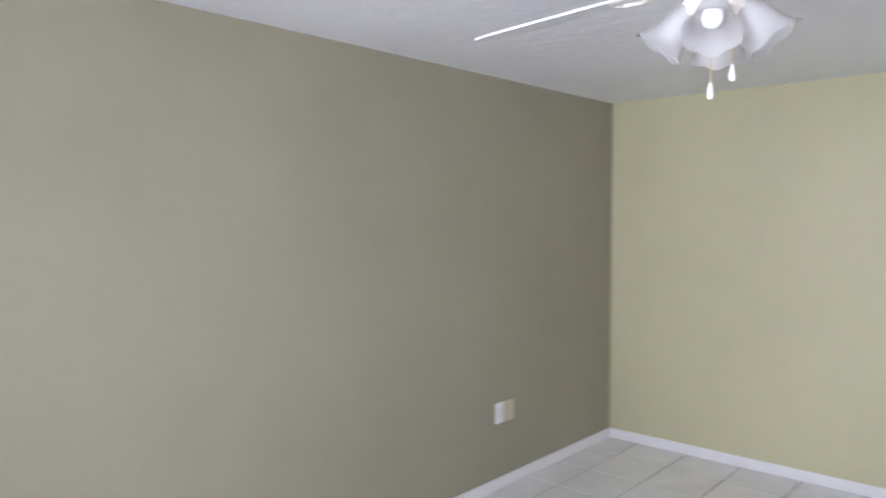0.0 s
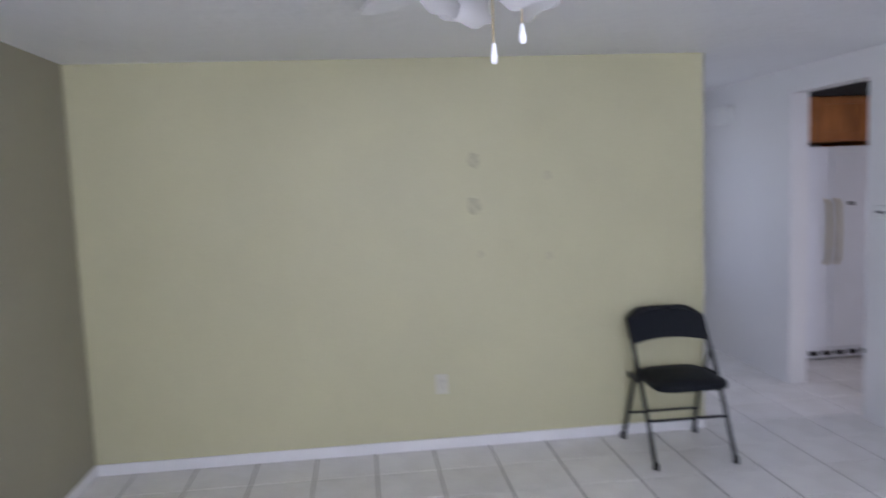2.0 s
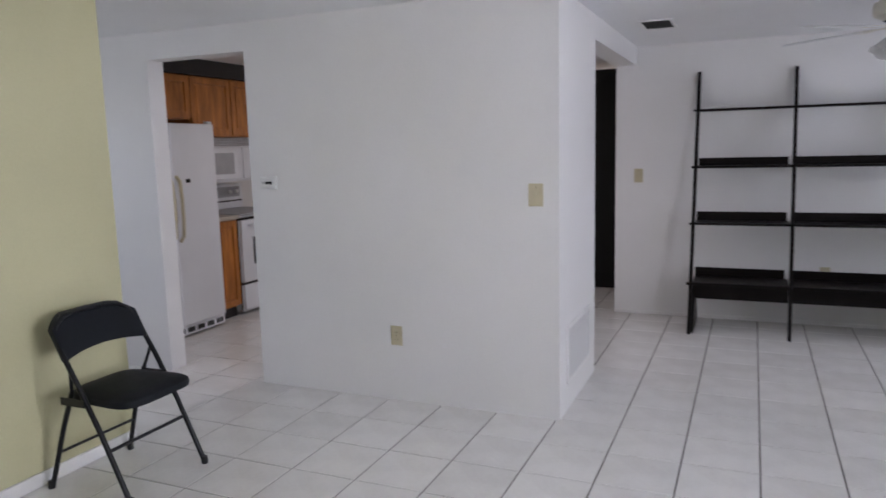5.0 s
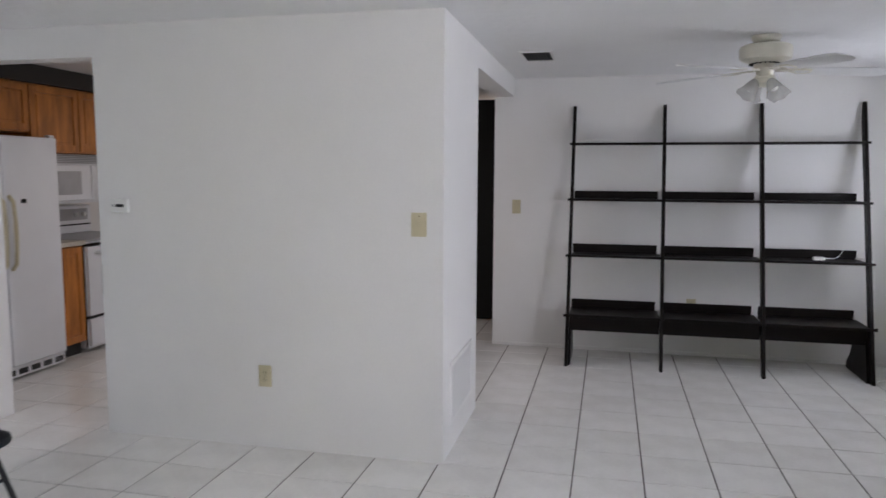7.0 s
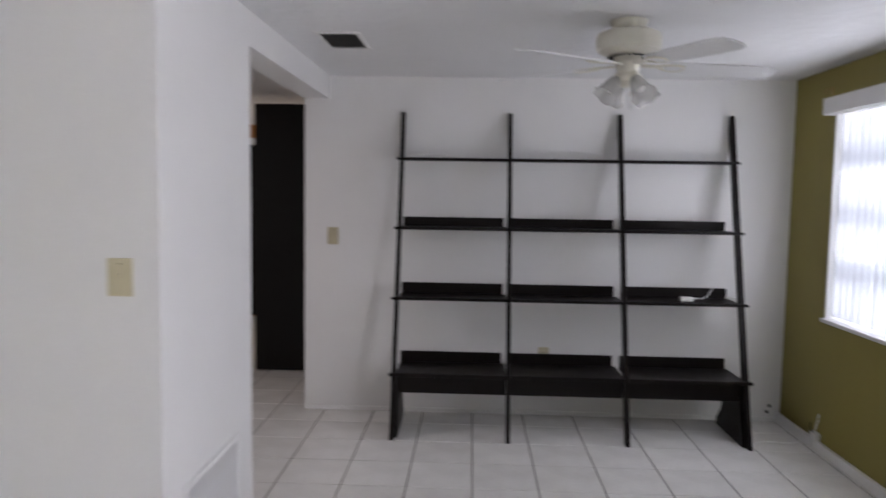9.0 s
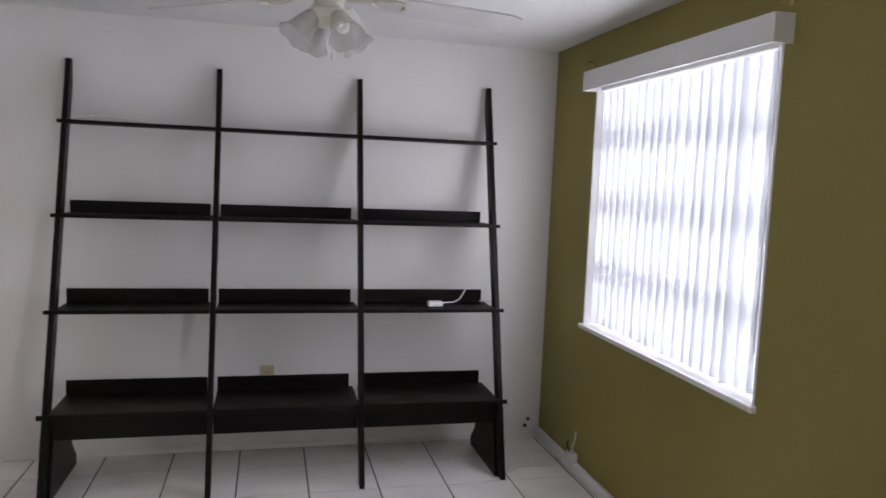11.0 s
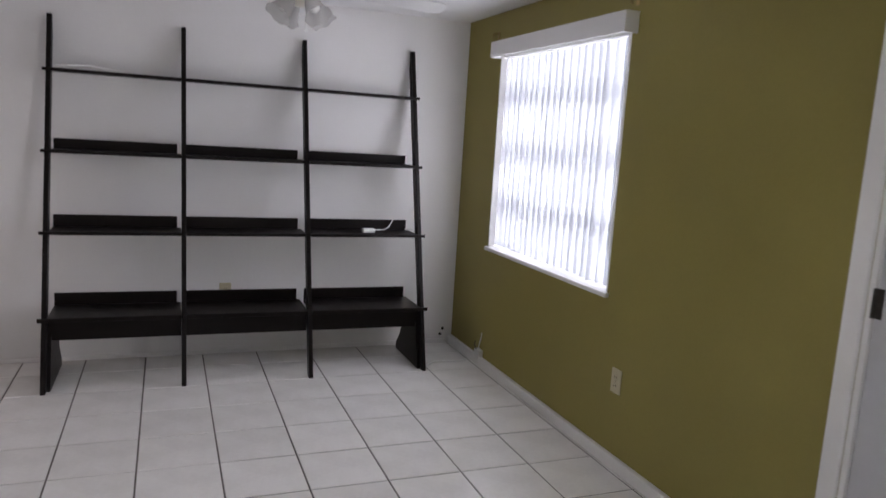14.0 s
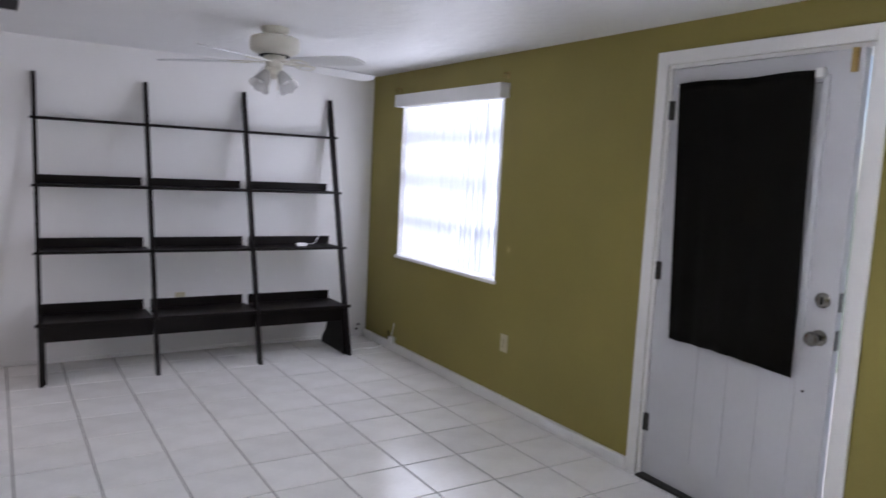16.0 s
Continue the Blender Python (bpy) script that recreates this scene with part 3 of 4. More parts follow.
# solid end panels below the desk
for px, s in ((PX[0], 1), (PX[3], -1)):
    bm = bmesh.new()
    prof = [(FOOT + 0.05, 0.0), (5.15 - YD, 0.0), (5.15 - YD, 0.045), (5.08 - YD, 0.12), (5.04 - YD, 0.21), (5.03 - YD, 0.37), (rail_y(0.37) + 0.05, 0.37)]
    x0, x1 = px + s * 0.0125, px + s * 0.030
    a = [bm.verts.new((x0, p, q)) for p, q in prof]
    b = [bm.verts.new((x1, p, q)) for p, q in prof]
    bm.faces.new(a)
    bm.faces.new(b)
    for k in range(len(prof)):
        bm.faces.new((a[k], a[(k + 1) % len(prof)], b[(k + 1) % len(prof)], b[k]))
    made("end_panel", bm, ESPRESSO, shelf)
# boards with raised back lips, bay by bay
for zf, yf, yb, lip, th_ in ((0.388, 4.735, 5.045, 0.070, 0.022), (0.834, 4.858, 5.070, 0.068, 0.018), (1.264, 4.985, 5.150, 0.058, 0.018), (1.704, 5.105, 5.195, 0.0, 0.018)):
    for k in range(3):
        xa, xb = PX[k] + (0.0135 if k else -0.03), PX[k + 1] - (0.0135 if k < 2 else -0.03)
        boxes("board", ESPRESSO, (PX[k] + 0.0135, PX[k + 1] - 0.0135, yf - YD, yb - YD, zf - th_, zf), (xa, xb, yf - YD - 0.012, min(yf, 4.64 + 0.2825 * zf) - YD - 0.001, zf - th_, zf), bevel=0.002, parent=shelf)
        if lip:
            boxes("lip", ESPRESSO, (PX[k] + 0.0135, PX[k + 1] - 0.034, yb - YD - 0.014, yb - YD, zf, zf + lip), bevel=0.002, parent=shelf)
for k in range(3):
    boxes("apron", ESPRESSO, (PX[k] + 0.0135, PX[k + 1] - 0.0135, 4.775 - YD, 4.793 - YD, 0.255, 0.366), bevel=0.002, parent=shelf)

# loose white cable with adapter on the third board, hanging down beside the shelf
cab = tagged(new("charger_cable"), "white power cable lying on the shelf board", "cable")
pts = [(0.56, 4.93, 0.852), (0.66, 4.99, 0.845), (0.70, 5.02, 0.86), (0.735, 5.045, 0.905)]
bm = bmesh.new()
tube(bm, pts, 0.003, 8)
made("lead", bm, WHITE_PLASTIC, cab, smooth=True)
boxes("adapter", WHITE_PLASTIC, (0.50, 0.58, 4.905, 4.945, 0.836, 0.862), bevel=0.006, parent=cab)
hang = tagged(new("hanging_cable"), "white cable hanging beside the shelf upright", "cable")
bm = bmesh.new()
hp = [(0.800, 4.99, 0.85), (0.868, 4.97, 0.853), (0.905, 4.955, 0.82), (0.918, 4.95, 0.74), (0.925, 4.94, 0.60), (0.910, 4.90, 0.47), (0.900, 4.86, 0.38), (0.888, 4.80, 0.28), (0.886, 4.75, 0.16), (0.890, 4.70, 0.04), (0.897, 4.70, 0.007), (0.94, 4.76, 0.006), (1.02, 4.80, 0.006), (1.14, 4.78, 0.006), (1.21, 4.75, 0.03)]
fine = []
for i in range(len(hp) - 1):
    for s in range(4):
        q = [Vector(hp[max(0, min(len(hp) - 1, i + d))]) for d in (-1, 0, 1, 2)]
        t = s / 4
        fine.append(0.5 * (2 * q[1] + (q[2] - q[0]) * t + (2 * q[0] - 5 * q[1] + 4 * q[2] - q[3]) * t * t + (3 * q[1] - q[0] - 3 * q[2] + q[3]) * t ** 3))
tube(bm, fine, 0.0050, 6)
made("lead", bm, WHITE_PLASTIC, hang, smooth=True)
tc_ = tagged(new("top_cable"), "thin white cable lying on the top board", "cable")
bm = bmesh.new()
tube(bm, [(-1.22, 5.11, 1.712), (-1.13, 5.10, 1.722), (-1.05, 5.105, 1.728), (-0.98, 5.11, 1.718), (-0.90, 5.105, 1.710)], 0.006, 8)
made("lead", bm, WHITE_PLASTIC, tc_, smooth=True)

# small junction box and cable on the east wall near the corner
jb = tagged(base("junction_box", XE, 4.70, 0.070, 90), "small white cable box above baseboard", "cable box")
boxes("box", WHITE_PLASTIC, (-0.035, 0.035, 0, 0.035, -0.045, 0.035), bevel=0.005, parent=jb)
bm = bmesh.new()
tube(bm, [(0.0, 0.02, 0.034), (-0.01, 0.02, 0.07), (-0.02, 0.015, 0.11), (-0.02, 0.012, 0.15)], 0.004, 8)
made("lead", bm, WHITE_PLASTIC, jb, smooth=True)
bm = bmesh.new()
tube(bm, [(0.0, 0.03, 0.03), (0.02, 0.04, 0.06), (0.03, 0.03, 0.085)], 0.0035, 8)
made("dark_lead", bm, RUBBER, jb, smooth=True)
for z in (0.065, 0.105):
    bm = bmesh.new()
    turned(bm, [(0, 0), (0.011, 0), (0.009, 0.008), (0.006, 0.016), (0, 0.017)], 12, pose(0, 0, 0, 90, 0, 0))
    o = made("cable_stub", bm, RUBBER, smooth=True)
    o.location = (1.185 + (z - 0.065) * 0.4, YD, z)
    tagged(o, "small black cable stub in white wall", "cable stub", group="cable stubs")


# ---- ceiling fans ----
def fan(x, y, first_angle, shade_angles, pulls, drop=0.0, blade_z=-0.195):
    f = tagged(base("ceiling_fan", x, y, H), "cream ceiling fan with five blades and glass shades", "ceiling fan", group="ceiling fans")
    bm = bmesh.new()
    turned(bm, [(0, 0), (0.078, 0), (0.080, -0.008), (0.072, -0.028), (0.060, -0.044), (0.048, -0.048), (0, -0.048)], 32)
    made("canopy", bm, FAN_WHITE, f, smooth=True)
    if drop:
        bm = bmesh.new()
        turned(bm, [(0.0, -0.046), (0.030, -0.046), (0.030, -0.050 - drop), (0, -0.050 - drop)], 20)
        made("stem", bm, FAN_WHITE, f, smooth=True)
    low = []
    bm = bmesh.new()
    turned(bm, [(0.04, -0.046), (0.115, -0.050), (0.135, -0.060), (0.140, -0.075), (0.140, -0.115), (0.134, -0.130), (0.110, -0.142), (0.08, -0.150), (0, -0.150)], 36)
    low.append(made("motor_housing", bm, FAN_WHITE, f, smooth=True))
    bm = bmesh.new()
    for k in range(18):
        a = 2 * math.pi * k / 18
        c, s = math.cos(a), math.sin(a)
        tube(bm, [(0.055 * c, 0.055 * s, -0.150), (0.085 * c, 0.085 * s, -0.158)], 0.004, 6)
    low.append(made("vent_ribs", bm, DUCT, f))
    bm = bmesh.new()
    turned(bm, [(0.0, -0.150), (0.060, -0.152), (0.062, -0.180), (0.050, -0.195), (0.045, -0.225), (0.060, -0.235), (0.062, -0.262), (0.040, -0.280), (0, -0.285)], 28)
    low.append(made("light_hub", bm, FAN_WHITE, f, smooth=True))
    for o in low:
        o.location.z = -drop
    bm = bmesh.new()
    # blade: rounded paddle along +x
    outline = [(0.17, -0.052), (0.30, -0.060), (0.50, -0.066), (0.60, -0.064), (0.635, -0.050), (0.648, -0.020), (0.648, 0.020), (0.635, 0.050), (0.60, 0.064), (0.50, 0.066), (0.30, 0.060), (0.17, 0.052)]
    t = [bm.verts.new((p, q, 0.003)) for p, q in outline]
    b = [bm.verts.new((p, q, -0.003)) for p, q in outline]
    bm.faces.new(t)
    bm.faces.new(b)
    for k in range(len(outline)):
        bm.faces.new((t[k], t[(k + 1) % len(outline)], b[(k + 1) % len(outline)], b[k]))
    bl = made("blade", bm, BLADE, f)
    bm = bmesh.new()
    box(bm, 0.06, 0.135, -0.016, 0.016, 0.000, 0.008, bevel=0.002)
    for s in (-1, 1):
        tube(bm, [(0.13, 0.008 * s, 0.004), (0.16, 0.03 * s, 0.002), (0.20, 0.042 * s, 0.0), (0.235, 0.03 * s, 0.0), (0.245, 0.0, 0.0)], 0.006, 8)
    ir = made("blade_iron", bm, FAN_WHITE, f, smooth=True)
    for k in range(5):
        b1 = bl if k == 0 else new("blade", bl.data)
        i1 = ir if k == 0 else new("blade_iron", ir.data)
        a = first_angle + 72 * k
        b1.parent = i1.parent = f
        b1.matrix_local = pose(0, 0, blade_z - drop, 0, 0, a) @ pose(0, 0, 0.008, -11, 2.0, 0)
        i1.matrix_local = pose(0, 0, blade_z - drop, 0, 0, a) @ pose(0, 0, 0.001, -6, 1, 0)
    sh = bu = ho = None
    for a in shade_angles:
        m = pose(0, 0, -0.245 - drop, 0, 0, a) @ pose(0.038, 0, 0.01, 0, 141, 0) @ Matrix.Scale(0.80, 4)
        if sh is None:
            bm = bmesh.new()
            turned(bm, [(0.020, -0.01), (0.026, 0.0), (0.027, 0.030), (0, 0.031)], 20)
            ho = made("shade_holder", bm, FAN_WHITE, f, smooth=True)
            bm = bmesh.new()
            segs, prof = 40, [(0.027, 0.028), (0.034, 0.045), (0.042, 0.070), (0.047, 0.095), (0.052, 0.118), (0.062, 0.140), (0.072, 0.152)]
            rows = []
            for i, (r, z) in enumerate(prof):
                flare = (i / 6) ** 3
                rows.append([bm.verts.new(((r + 0.0022 * flare * math.cos(6 * q)) * math.cos(q), (r + 0.0022 * flare * math.cos(6 * q)) * math.sin(q), z + 0.004 * flare * math.cos(6 * q))) for q in [2 * math.pi * k / segs for k in range(segs)]])
            for r0, r1 in zip(rows, rows[1:]):
                for k in range(segs):
                    bm.faces.new((r0[k], r0[(k + 1) % segs], r1[(k + 1) % segs], r1[k]))
            sh = made("glass_shade", bm, FROST, f, smooth=True)
            bm = bmesh.new()
            turned(bm, [(0.013, 0.03), (0.014, 0.05), (0.024, 0.07), (0.029, 0.09), (0.025, 0.108), (0.012, 0.118), (0, 0.120)], 20)
            bu = made("bulb", bm, BULB, f, smooth=True)
            trio = (sh, bu, ho)
        else:
            trio = [new(o.name.split(".")[0], o.data) for o in (sh, bu, ho)]
        for o in trio:
            o.parent = f
            o.matrix_local = m
    for px, py, pz in pulls:
        bm = bmesh.new()
        tube(bm, [(px, py, -0.26 - drop), (px, py, pz + 0.03)], 0.0013, 6)
        made("pull_chain", bm, BRASS, f)
        bm = bmesh.new()
        turned(bm, [(0, 0.034), (0.003, 0.033), (0.0065, 0.012), (0.0065, 0.004), (0.004, 0), (0, 0)], 12, pose(px, py, pz))
        made("pull_knob", bm, WHITE_PLASTIC, f, smooth=True)
    return f


fan(-0.130, 3.67, 5, (25, 115, 205, 295), ((0.012, -0.03, -0.385),))
fan(-0.95, -0.13, 267, (18, 108, 198, 288), ((0.015, -0.003, -0.481), (0.023, 0.045, -0.451)), drop=0.038)

# ---- folding chair ----
chair = tagged(base("folding_chair", -3.435, 1.325, 0), "black metal folding chair with padded seat and back", "chair")
W = 0.222
bm = bmesh.new()
# front-leg and back-rest loop
loop = [(0.235, -W, 0.012), (0.10, -W, 0.30), (-0.02, -W, 0.52), (-0.120, -W + 0.004, 0.685), (-0.147, -W + 0.025, 0.738), (-0.160, -W + 0.075, 0.772), (-0.164, -0.08, 0.784)]
loop += [(x, -y, z) for x, y, z in reversed(loop)]
tube(bm, loop, 0.0115, 10)
made("frame", bm, BLACK_METAL, chair, smooth=True)
for s in (-1, 1):
    bm = bmesh.new()
    tube(bm, [(-0.235, s * (W - 0.005), 0.012), (-0.14, s * (W - 0.018), 0.30), (-0.075, s * (W - 0.020), 0.455)], 0.011, 10)
    made("rear_leg", bm, BLACK_METAL, chair, smooth=True)
    bm = bmesh.new()
    tube(bm, [(-0.075, s * (W - 0.02), 0.455), (-0.055, s * (W - 0.006), 0.52), (-0.045, s * W, 0.555)], 0.008, 8)
    box(bm, -0.10, 0.04, s * W - 0.016 - 0.002, s * W - 0.016 + 0.002, 0.41, 0.445, bevel=0.001)
    made("hinge_link", bm, BLACK_METAL, chair)
    for x in (0.237, -0.237):
        bm = bmesh.new()
        turned(bm, [(0, 0), (0.015, 0), (0.016, 0.01), (0.0145, 0.035), (0, 0.036)], 14, pose(x, s * W, 0, 0, 0, 0))
        made("rubber_foot", bm, RUBBER, chair, smooth=True)
bm = bmesh.new()
tube(bm, [(0.135, -W, 0.225), (0.135, W, 0.225)], 0.008, 8)
made("front_rung", bm, BLACK_METAL, chair, smooth=True)
bm = bmesh.new()
tube(bm, [(-0.182, -W + 0.01, 0.17), (-0.182, W - 0.01, 0.17)], 0.007, 8)
made("rear_rung", bm, BLACK_METAL, chair, smooth=True)
# padded seat, rounded plan, domed top
bm = bmesh.new()
rings = []
for sc, z in ((0.90, 0.405), (0.985, 0.408), (1.0, 0.422), (0.985, 0.438), (0.90, 0.450), (0.6, 0.458), (0.25, 0.460)):
    ring = []
    for k in range(40):
        q = 2 * math.pi * k / 40
        ce, se = math.cos(q), math.sin(q)
        ex = math.copysign(abs(ce) ** 0.42, ce) * 0.205
        ey = math.copysign(abs(se) ** 0.42, se) * (0.198 + 0.012 * (ex / 0.205))
        ring.append(bm.verts.new((0.045 + sc * ex, sc * ey, z)))
    rings.append(ring)
for a, b in zip(rings, rings[1:]):
    for k in range(40):
        bm.faces.new((a[k], a[(k + 1) % 40], b[(k + 1) % 40], b[k]))
bm.faces.new(rings[-1])
bm.faces.new(rings[0][::-1])
made("seat", bm, BLACK_PAD, chair, smooth=True)
# curved padded back between the loop's sides
bm = bmesh.new()
rows = []
for j in range(9):
    v = j / 8
    row = []
    for i in range(25):
        u = -1 + 2 * i / 24
        drop = 0.055 * max(0.0, abs(u) - 0.55) ** 1.6 / 0.45 ** 1.6
        zt_, zb_ = 0.785 - drop, 0.600 + 0.022 * (1 - u * u)
        z = zb_ + (zt_ - zb_) * v
        x = 0.235 - (z - 0.012) * 0.523 - 0.030 * (1 - u * u)
        row.append((x, u * (W + 0.004), z))
    rows.append(row)
front = [[bm.verts.new((x + 0.014, y, z)) for x, y, z in r] for r in rows]
back = [[bm.verts.new((x - 0.014, y, z)) for x, y, z in r] for r in rows]
for g in (front, back):
    for a, b in zip(g, g[1:]):
        for i in range(24):
            bm.faces.new((a[i], a[i + 1], b[i + 1], b[i]))
for i in range(24):
    bm.faces.new((front[0][i], front[0][i + 1], back[0][i + 1], back[0][i]))
    bm.faces.new((front[-1][i], front[-1][i + 1], back[-1][i + 1], back[-1][i]))
for j in range(8):
    bm.faces.new((front[j][0], front[j + 1][0], back[j + 1][0], back[j][0]))
    bm.faces.new((front[j][-1], front[j + 1][-1], back[j + 1][-1], back[j][-1]))
made("backrest", bm, BLACK_PAD, chair, smooth=True)

# ---- kitchen seen through the opening ----
XF = -4.95
fr_ = tagged(base("refrigerator", XF, 3.80, 0), "white side-by-side refrigerator standing in the kitchen", "refrigerator")
FW, FH = 0.92, 1.70
boxes("body", APPLIANCE, (-0.72, -0.06, -FW, 0, 0.02, FH - 0.01), bevel=0.006, parent=fr_)
boxes("door", APPLIANCE, (-0.055, 0.0, -0.500, 0, 0.10, FH), bevel=0.010, parent=fr_)
boxes("door", APPLIANCE, (-0.055, 0.0, -FW, -0.508, 0.10, FH), bevel=0.010, parent=fr_)
for yy in (-0.462, -0.546):
    bm = bmesh.new()
    tube(bm, [(0.0, yy, 0.78), (0.035, yy, 0.82), (0.045, yy, 0.95), (0.045, yy, 1.12), (0.035, yy, 1.25), (0.0, yy, 1.29)], 0.013, 10)
    made("handle", bm, CREAM_PLASTIC, fr_, smooth=True)
boxes("emblem", GLASS_BLACK, (0.0, 0.003, -0.36, -0.315, 1.235, 1.265), parent=fr_)
boxes("kick_grille", APPLIANCE, (-0.05, -0.02, -FW, 0, 0.02, 0.095), parent=fr_)
for k in range(8):
    boxes("grille_slot", GLASS_BLACK, (-0.0195, -0.018, -FW + 0.03 + k * 0.112, -FW + 0.115 + k * 0.112, 0.035, 0.075), parent=fr_)
boxes("hinge_cap", APPLIANCE, (-0.05, -0.01, -0.06, -0.01, FH + 0.0, FH + 0.02), bevel=0.004, parent=fr_)


def cabinet(name, x_front, y0, y1, z0, z1, doors, label, depth):
    cb = tagged(base(name, x_front, y0, z0), label, "cabinet")
    boxes("body", OAK, (-depth, -0.02, 0, y1 - y0, 0, z1 - z0), bevel=0.002, parent=cb)
    w = (y1 - y0) / doors
    for k in range(doors):
        a, b = k * w + 0.006, (k + 1) * w - 0.006
        hh = z1 - z0
        boxes("door", OAK, (-0.02, 0, a, a + 0.05, 0.012, hh - 0.012), (-0.02, 0, b - 0.05, b, 0.012, hh - 0.012), (-0.02, 0, a + 0.05, b - 0.05, 0.012, 0.062), (-0.02, 0, a + 0.05, b - 0.05, hh - 0.062, hh - 0.012), (-0.02, -0.010, a + 0.05, b - 0.05, 0.062, hh - 0.062), (-0.010, -0.003, a + 0.068, b - 0.068, 0.080, hh - 0.080), bevel=0.002, parent=cb)
    return cb


cabinet("wall_cabinet", -5.10, 2.80, 3.72, 1.74, 2.10, 2, "honey oak wall cabinet above the refrigerator", 0.62)
cabinet("wall_cabinet", -5.10, 3.72, 4.72, 1.60, 2.10, 2, "honey oak wall cabinet above the microwave", 0.62)
cabinet("base_cabinet", -5.03, 3.83, 4.11, 0.10, 0.88, 1, "narrow honey oak base cabinet beside the stove", 0.62)
setting(boxes("plinth", BLACK_SOFFIT, (-5.65, -5.09, 3.83, 4.11, 0, 0.10)), "dark toe kick under the base cabinet", "trim")
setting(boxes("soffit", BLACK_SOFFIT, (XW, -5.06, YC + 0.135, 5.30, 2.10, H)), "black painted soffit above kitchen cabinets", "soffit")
o = boxes("countertop", COUNTER, (-5.72, -5.00, 3.82, 4.115, 0.88, 0.915), bevel=0.005)
tagged(o, "pale laminate countertop on the base cabinet", "countertop")
st = tagged(base("stove", -5.00, 4.12, 0), "white electric stove with dark oven trim", "stove")
boxes("body", APPLIANCE, (-0.66, -0.03, 0, 0.76, 0.03, 0.90), bevel=0.004, parent=st)
boxes("oven_door", APPLIANCE, (-0.03, 0.0, 0.012, 0.748, 0.30, 0.86), bevel=0.006, parent=st)
boxes("drawer", APPLIANCE, (-0.03, 0.0, 0.012, 0.748, 0.05, 0.275), bevel=0.006, parent=st)
boxes("trim", GLASS_BLACK, (-0.03, -0.005, 0.0, 0.76, 0.277, 0.298), (-0.03, -0.004, 0, 0.76, 0.862, 0.885), parent=st)
boxes("oven_window", GLASS_BLACK, (0.0, 0.002, 0.16, 0.60, 0.45, 0.70), parent=st)
boxes("side_trim", STEEL, (-0.045, -0.028, -0.003, 0.002, 0.04, 0.88), parent=st)
bm = bmesh.new()
tube(bm, [(0, 0.10, 0.81), (0.04, 0.10, 0.815), (0.04, 0.66, 0.815), (0, 0.66, 0.81)], 0.011, 8)
made("handle", bm, APPLIANCE, st, smooth=True)
boxes("cooktop", GREY_PANEL, (-0.66, 0.0, 0, 0.76, 0.90, 0.918), bevel=0.003, parent=st)
boxes("back_panel", APPLIANCE, (-0.66, -0.57, 0, 0.76, 0.918, 1.16), bevel=0.008, parent=st)
boxes("control_strip", GREY_PANEL, (-0.57, -0.566, 0.05, 0.71, 1.03, 1.13), parent=st)
boxes("panel_line", GLASS_BLACK, (-0.57, -0.565, 0.02, 0.74, 0.985, 0.997), parent=st)
for yy in (0.10, 0.20, 0.56, 0.66):
    bm = bmesh.new()
    turned(bm, [(0, 0), (0.02, 0), (0.018, 0.018), (0, 0.02)], 14, pose(-0.566, yy, 1.08, 0, 90, 0))
    made("knob", bm, WHITE_PLASTIC, st, smooth=True)
mw = tagged(base("microwave", -5.22, 3.74, 1.20), "white over-the-range microwave under oak cabinets", "microwave")
boxes("body", APPLIANCE, (-0.45, -0.03, 0, 0.96, 0, 0.398), bevel=0.004, parent=mw)
boxes("door", APPLIANCE, (-0.03, 0, 0.01, 0.74, 0.02, 0.31), bevel=0.008, parent=mw)
boxes("window", GREY_PANEL, (0, 0.003, 0.08, 0.62, 0.07, 0.26), bevel=0.001, parent=mw)
boxes("vent", GREY_PANEL, *[(-0.03, -0.006, 0.02, 0.94, 0.325 + k * 0.014, 0.333 + k * 0.014) for k in range(5)], parent=mw)
boxes("control_panel", APPLIANCE, (-0.03, 0, 0.75, 0.95, 0.02, 0.31), bevel=0.006, parent=mw)

# Unseen flush fixture, added as a housing for the kitchen fill lamp.
kl = tagged(base("added_ceiling_light", -3.30, 3.95, 2.232), "added unseen round ceiling light above the kitchen fill lamp", "ceiling light")
bm = bmesh.new()
turned(bm, [(0, 0), (0.17, 0), (0.175, -0.012), (0.165, -0.03), (0, -0.03)], 32)
made("base", bm, TRIM, kl, smooth=True)
bm = bmesh.new()
turned(bm, [(0.155, -0.03), (0.15, -0.055), (0.11, -0.078), (0.05, -0.088), (0, -0.09)], 32)
made("shade", bm, FROST, kl, smooth=True)

# ---- hall seen through its opening ----
pn = tagged(base("dark_panel_door", -2.235, 6.235, 0), "tall dark painted door standing open in the hall", "door")
boxes("leaf", DARK_DOOR, (-0.315, 0.315, -0.02, 0.02, 0.008, 2.17), bevel=0.003, parent=pn)
bm = bmesh.new()
turned(bm, [(0, 0), (0.03, 0), (0.03, 0.006), (0.013, 0.012), (0.013, 0.03), (0.026, 0.045), (0.024, 0.06), (0, 0.064)], 18, pose(0.24, -0.02, 0.95, 90, 0, 0))
made("knob", bm, STEEL, pn, smooth=True)
hd = setting(new("door_2"), "white framed doorway with a dark door beyond the hall", "door")
boxes("casing", TRIM, (-3.735, -3.645, 8.725, 8.75, 0, 2.08), (-3.645, -2.735, 8.725, 8.75, 2.00, 2.08), (-2.735, -2.645, 8.725, 8.75, 0, 2.08), bevel=0.003, parent=hd)
boxes("leaf", DARK_DOOR, (-3.645, -2.735, 8.73, 8.749, 0.01, 2.00), parent=hd)
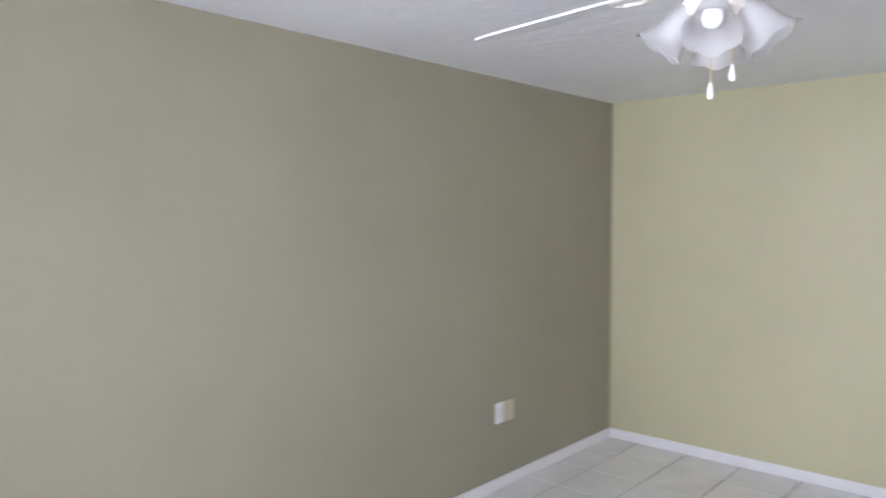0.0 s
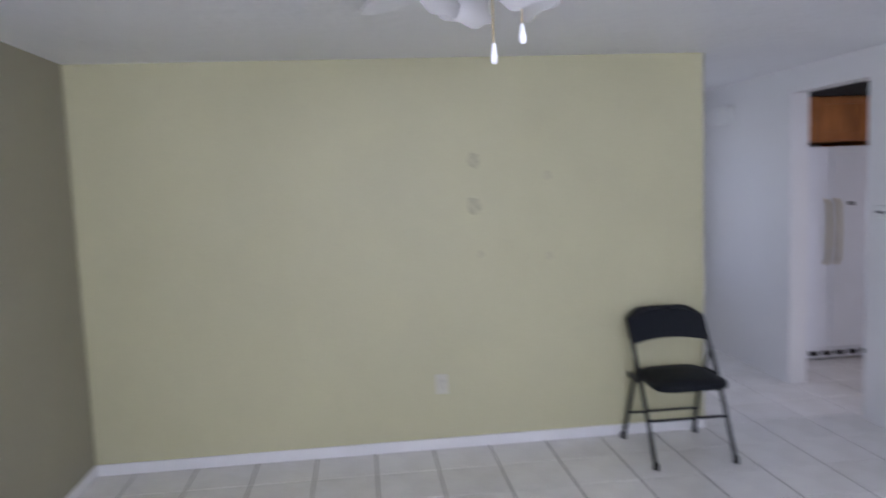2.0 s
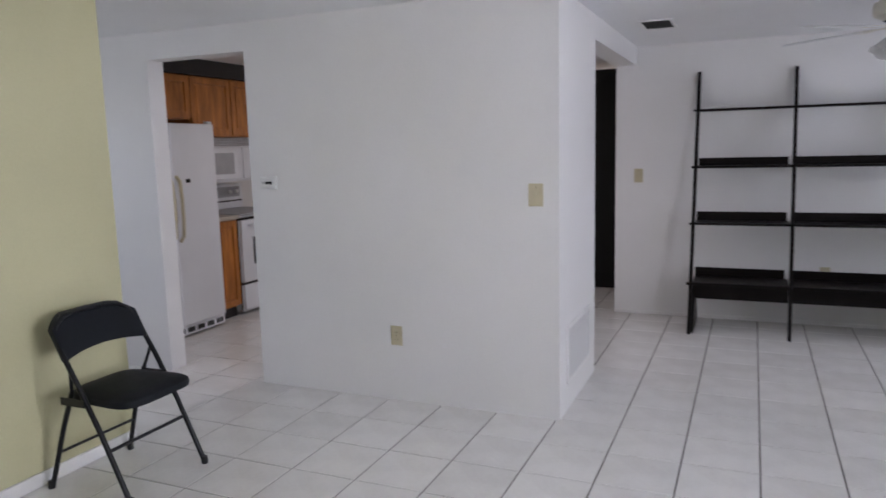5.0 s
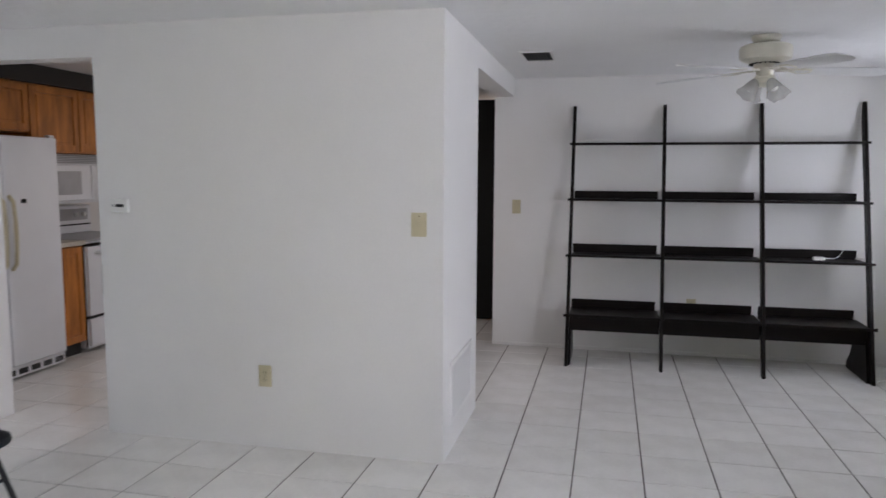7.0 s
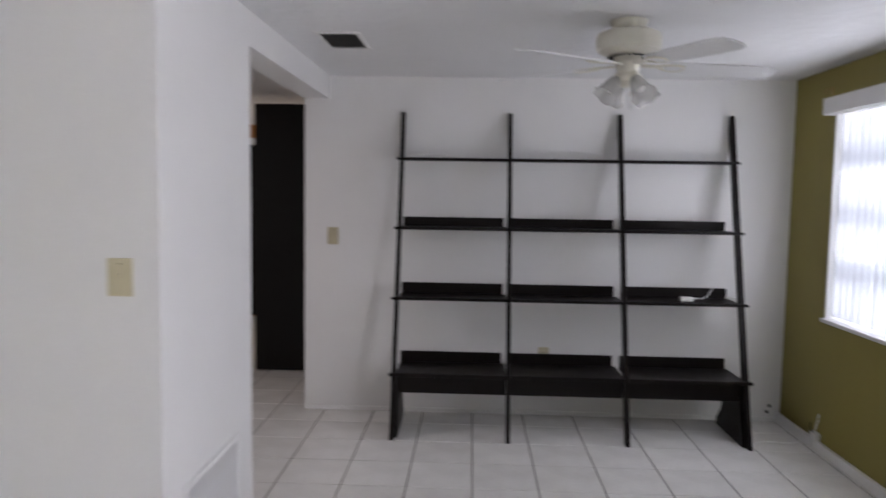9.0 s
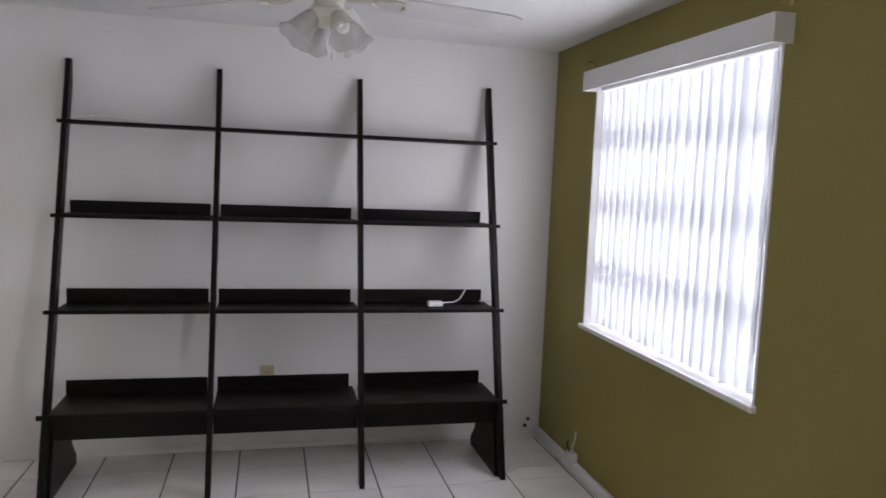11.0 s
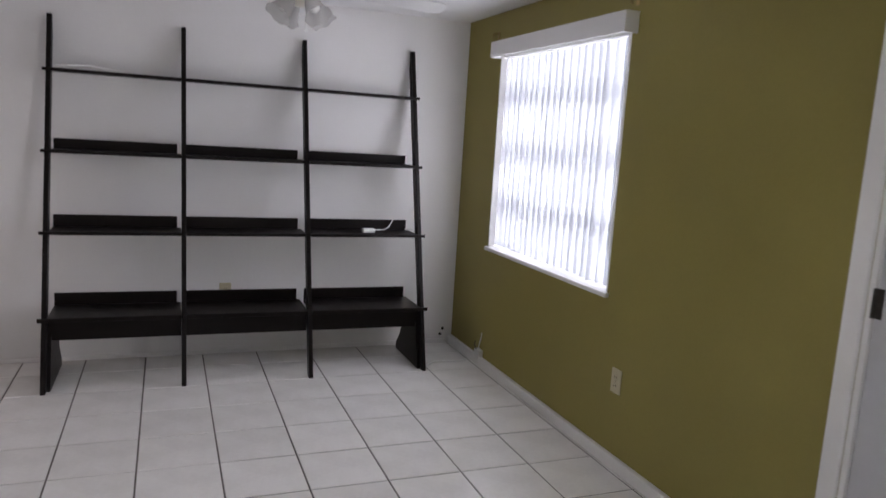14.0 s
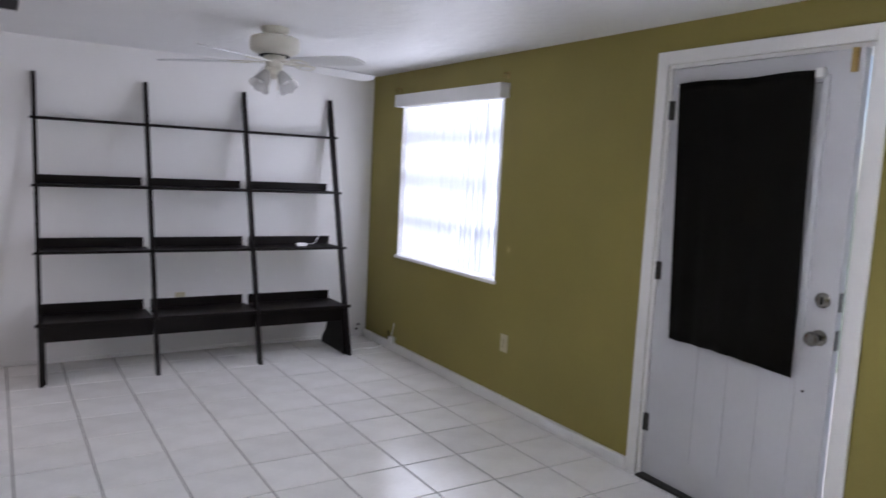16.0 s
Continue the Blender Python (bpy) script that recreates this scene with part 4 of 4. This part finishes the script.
# dark unreadable lettering on the orange wall, as loose strokes on an added bar
sw_ = tagged(base("wall_decoration", -4.52, 8.75, 1.66), "small dark unreadable lettering on orange wall", "wall decoration")
for k, (dx, dz, hh, lean) in enumerate(((-0.16, 0.0, 0.10, 0.02), (-0.05, -0.03, 0.16, 0.05), (0.05, 0.0, 0.20, 0.04), (0.14, 0.03, 0.15, 0.05))):
    bm = bmesh.new()
    tube(bm, [(dx - 0.03, -0.012, dz - hh * 0.35), (dx - 0.015, -0.012, dz - hh * 0.5), (dx + 0.01, -0.012, dz - hh * 0.4), (dx + lean * 0.6, -0.012, dz + hh * 0.2), (dx + lean, -0.012, dz + hh * 0.5), (dx + lean - 0.02, -0.012, dz + hh * 0.45)], 0.007, 8)
    made("letter_stroke", bm, DARK_STEEL, sw_, smooth=True)
boxes("back_bar", DARK_STEEL, (-0.19, 0.20, -0.010, 0.0, -0.006, 0.006), bevel=0.001, parent=sw_)
plate("wall_outlet", pose(-4.44, 8.75, 0.40, 0, 0, 180), WHITE_PLASTIC, "white wall outlet on orange wall", "outlet")

sd = tagged(base("smoke_detector", -3.42, 8.45, H), "round white smoke detector on the hall ceiling", "smoke detector")
bm = bmesh.new()
turned(bm, [(0, 0), (0.068, 0), (0.068, -0.018), (0.055, -0.034), (0.03, -0.038), (0, -0.038)], 24)
made("body", bm, WHITE_PLASTIC, sd, smooth=True)

# ---- floor tiles ----
PXT, PYT, X0T, Y0T = 0.3337, 0.333, -1.768, 2.313
GAP = 0.0072


def tile_mesh(bm, cx, cy):
    hx, hy, b = (PXT - GAP) / 2, (PYT - GAP) / 2, 0.0018
    lo = [bm.verts.new((cx + sx * hx, cy + sy * hy, -0.006)) for sx, sy in ((-1, -1), (1, -1), (1, 1), (-1, 1))]
    mid = [bm.verts.new((cx + sx * hx, cy + sy * hy, -b)) for sx, sy in ((-1, -1), (1, -1), (1, 1), (-1, 1))]
    top = [bm.verts.new((cx + sx * (hx - b), cy + sy * (hy - b), 0.0)) for sx, sy in ((-1, -1), (1, -1), (1, 1), (-1, 1))]
    bm.faces.new(top)
    for k in range(4):
        q = (k + 1) % 4
        bm.faces.new((lo[k], lo[q], mid[q], mid[k]))
        bm.faces.new((mid[k], mid[q], top[q], top[k]))


bm = bmesh.new()
tile_mesh(bm, 0, 0)
bmesh.ops.recalc_face_normals(bm, faces=bm.faces[:])
tile_data = bpy.data.meshes.new("tile")
bm.to_mesh(tile_data)
bm.free()
tile_data.materials.append(TILE)
far = bmesh.new()
rnd = random.Random(3)
for i in range(-14, 10):
    for j in range(-13, 20):
        cx, cy = X0T + (i + 0.5) * PXT, Y0T + (j + 0.5) * PYT
        if cx - PXT / 2 > XE + 0.02 or cx < -6.3 or cy - PYT / 2 < YA - 0.33:
            continue
        if cy > YD + 0.1 and cx > -1.85:
            continue
        if XB - 0.1 < cx < XE + 0.1 and -0.75 < cy < YD:
            ob = new("tile", tile_data)
            ob.parent = floor
            ob.matrix_world = pose(cx, cy, rnd.uniform(-0.0006, 0.0002), rnd.uniform(-0.06, 0.06), rnd.uniform(-0.06, 0.06), 0)
        else:
            tile_mesh(far, cx, cy)
rest = made("tiles_beyond", far, TILE, floor)
tagged(rest, kind="stuff")
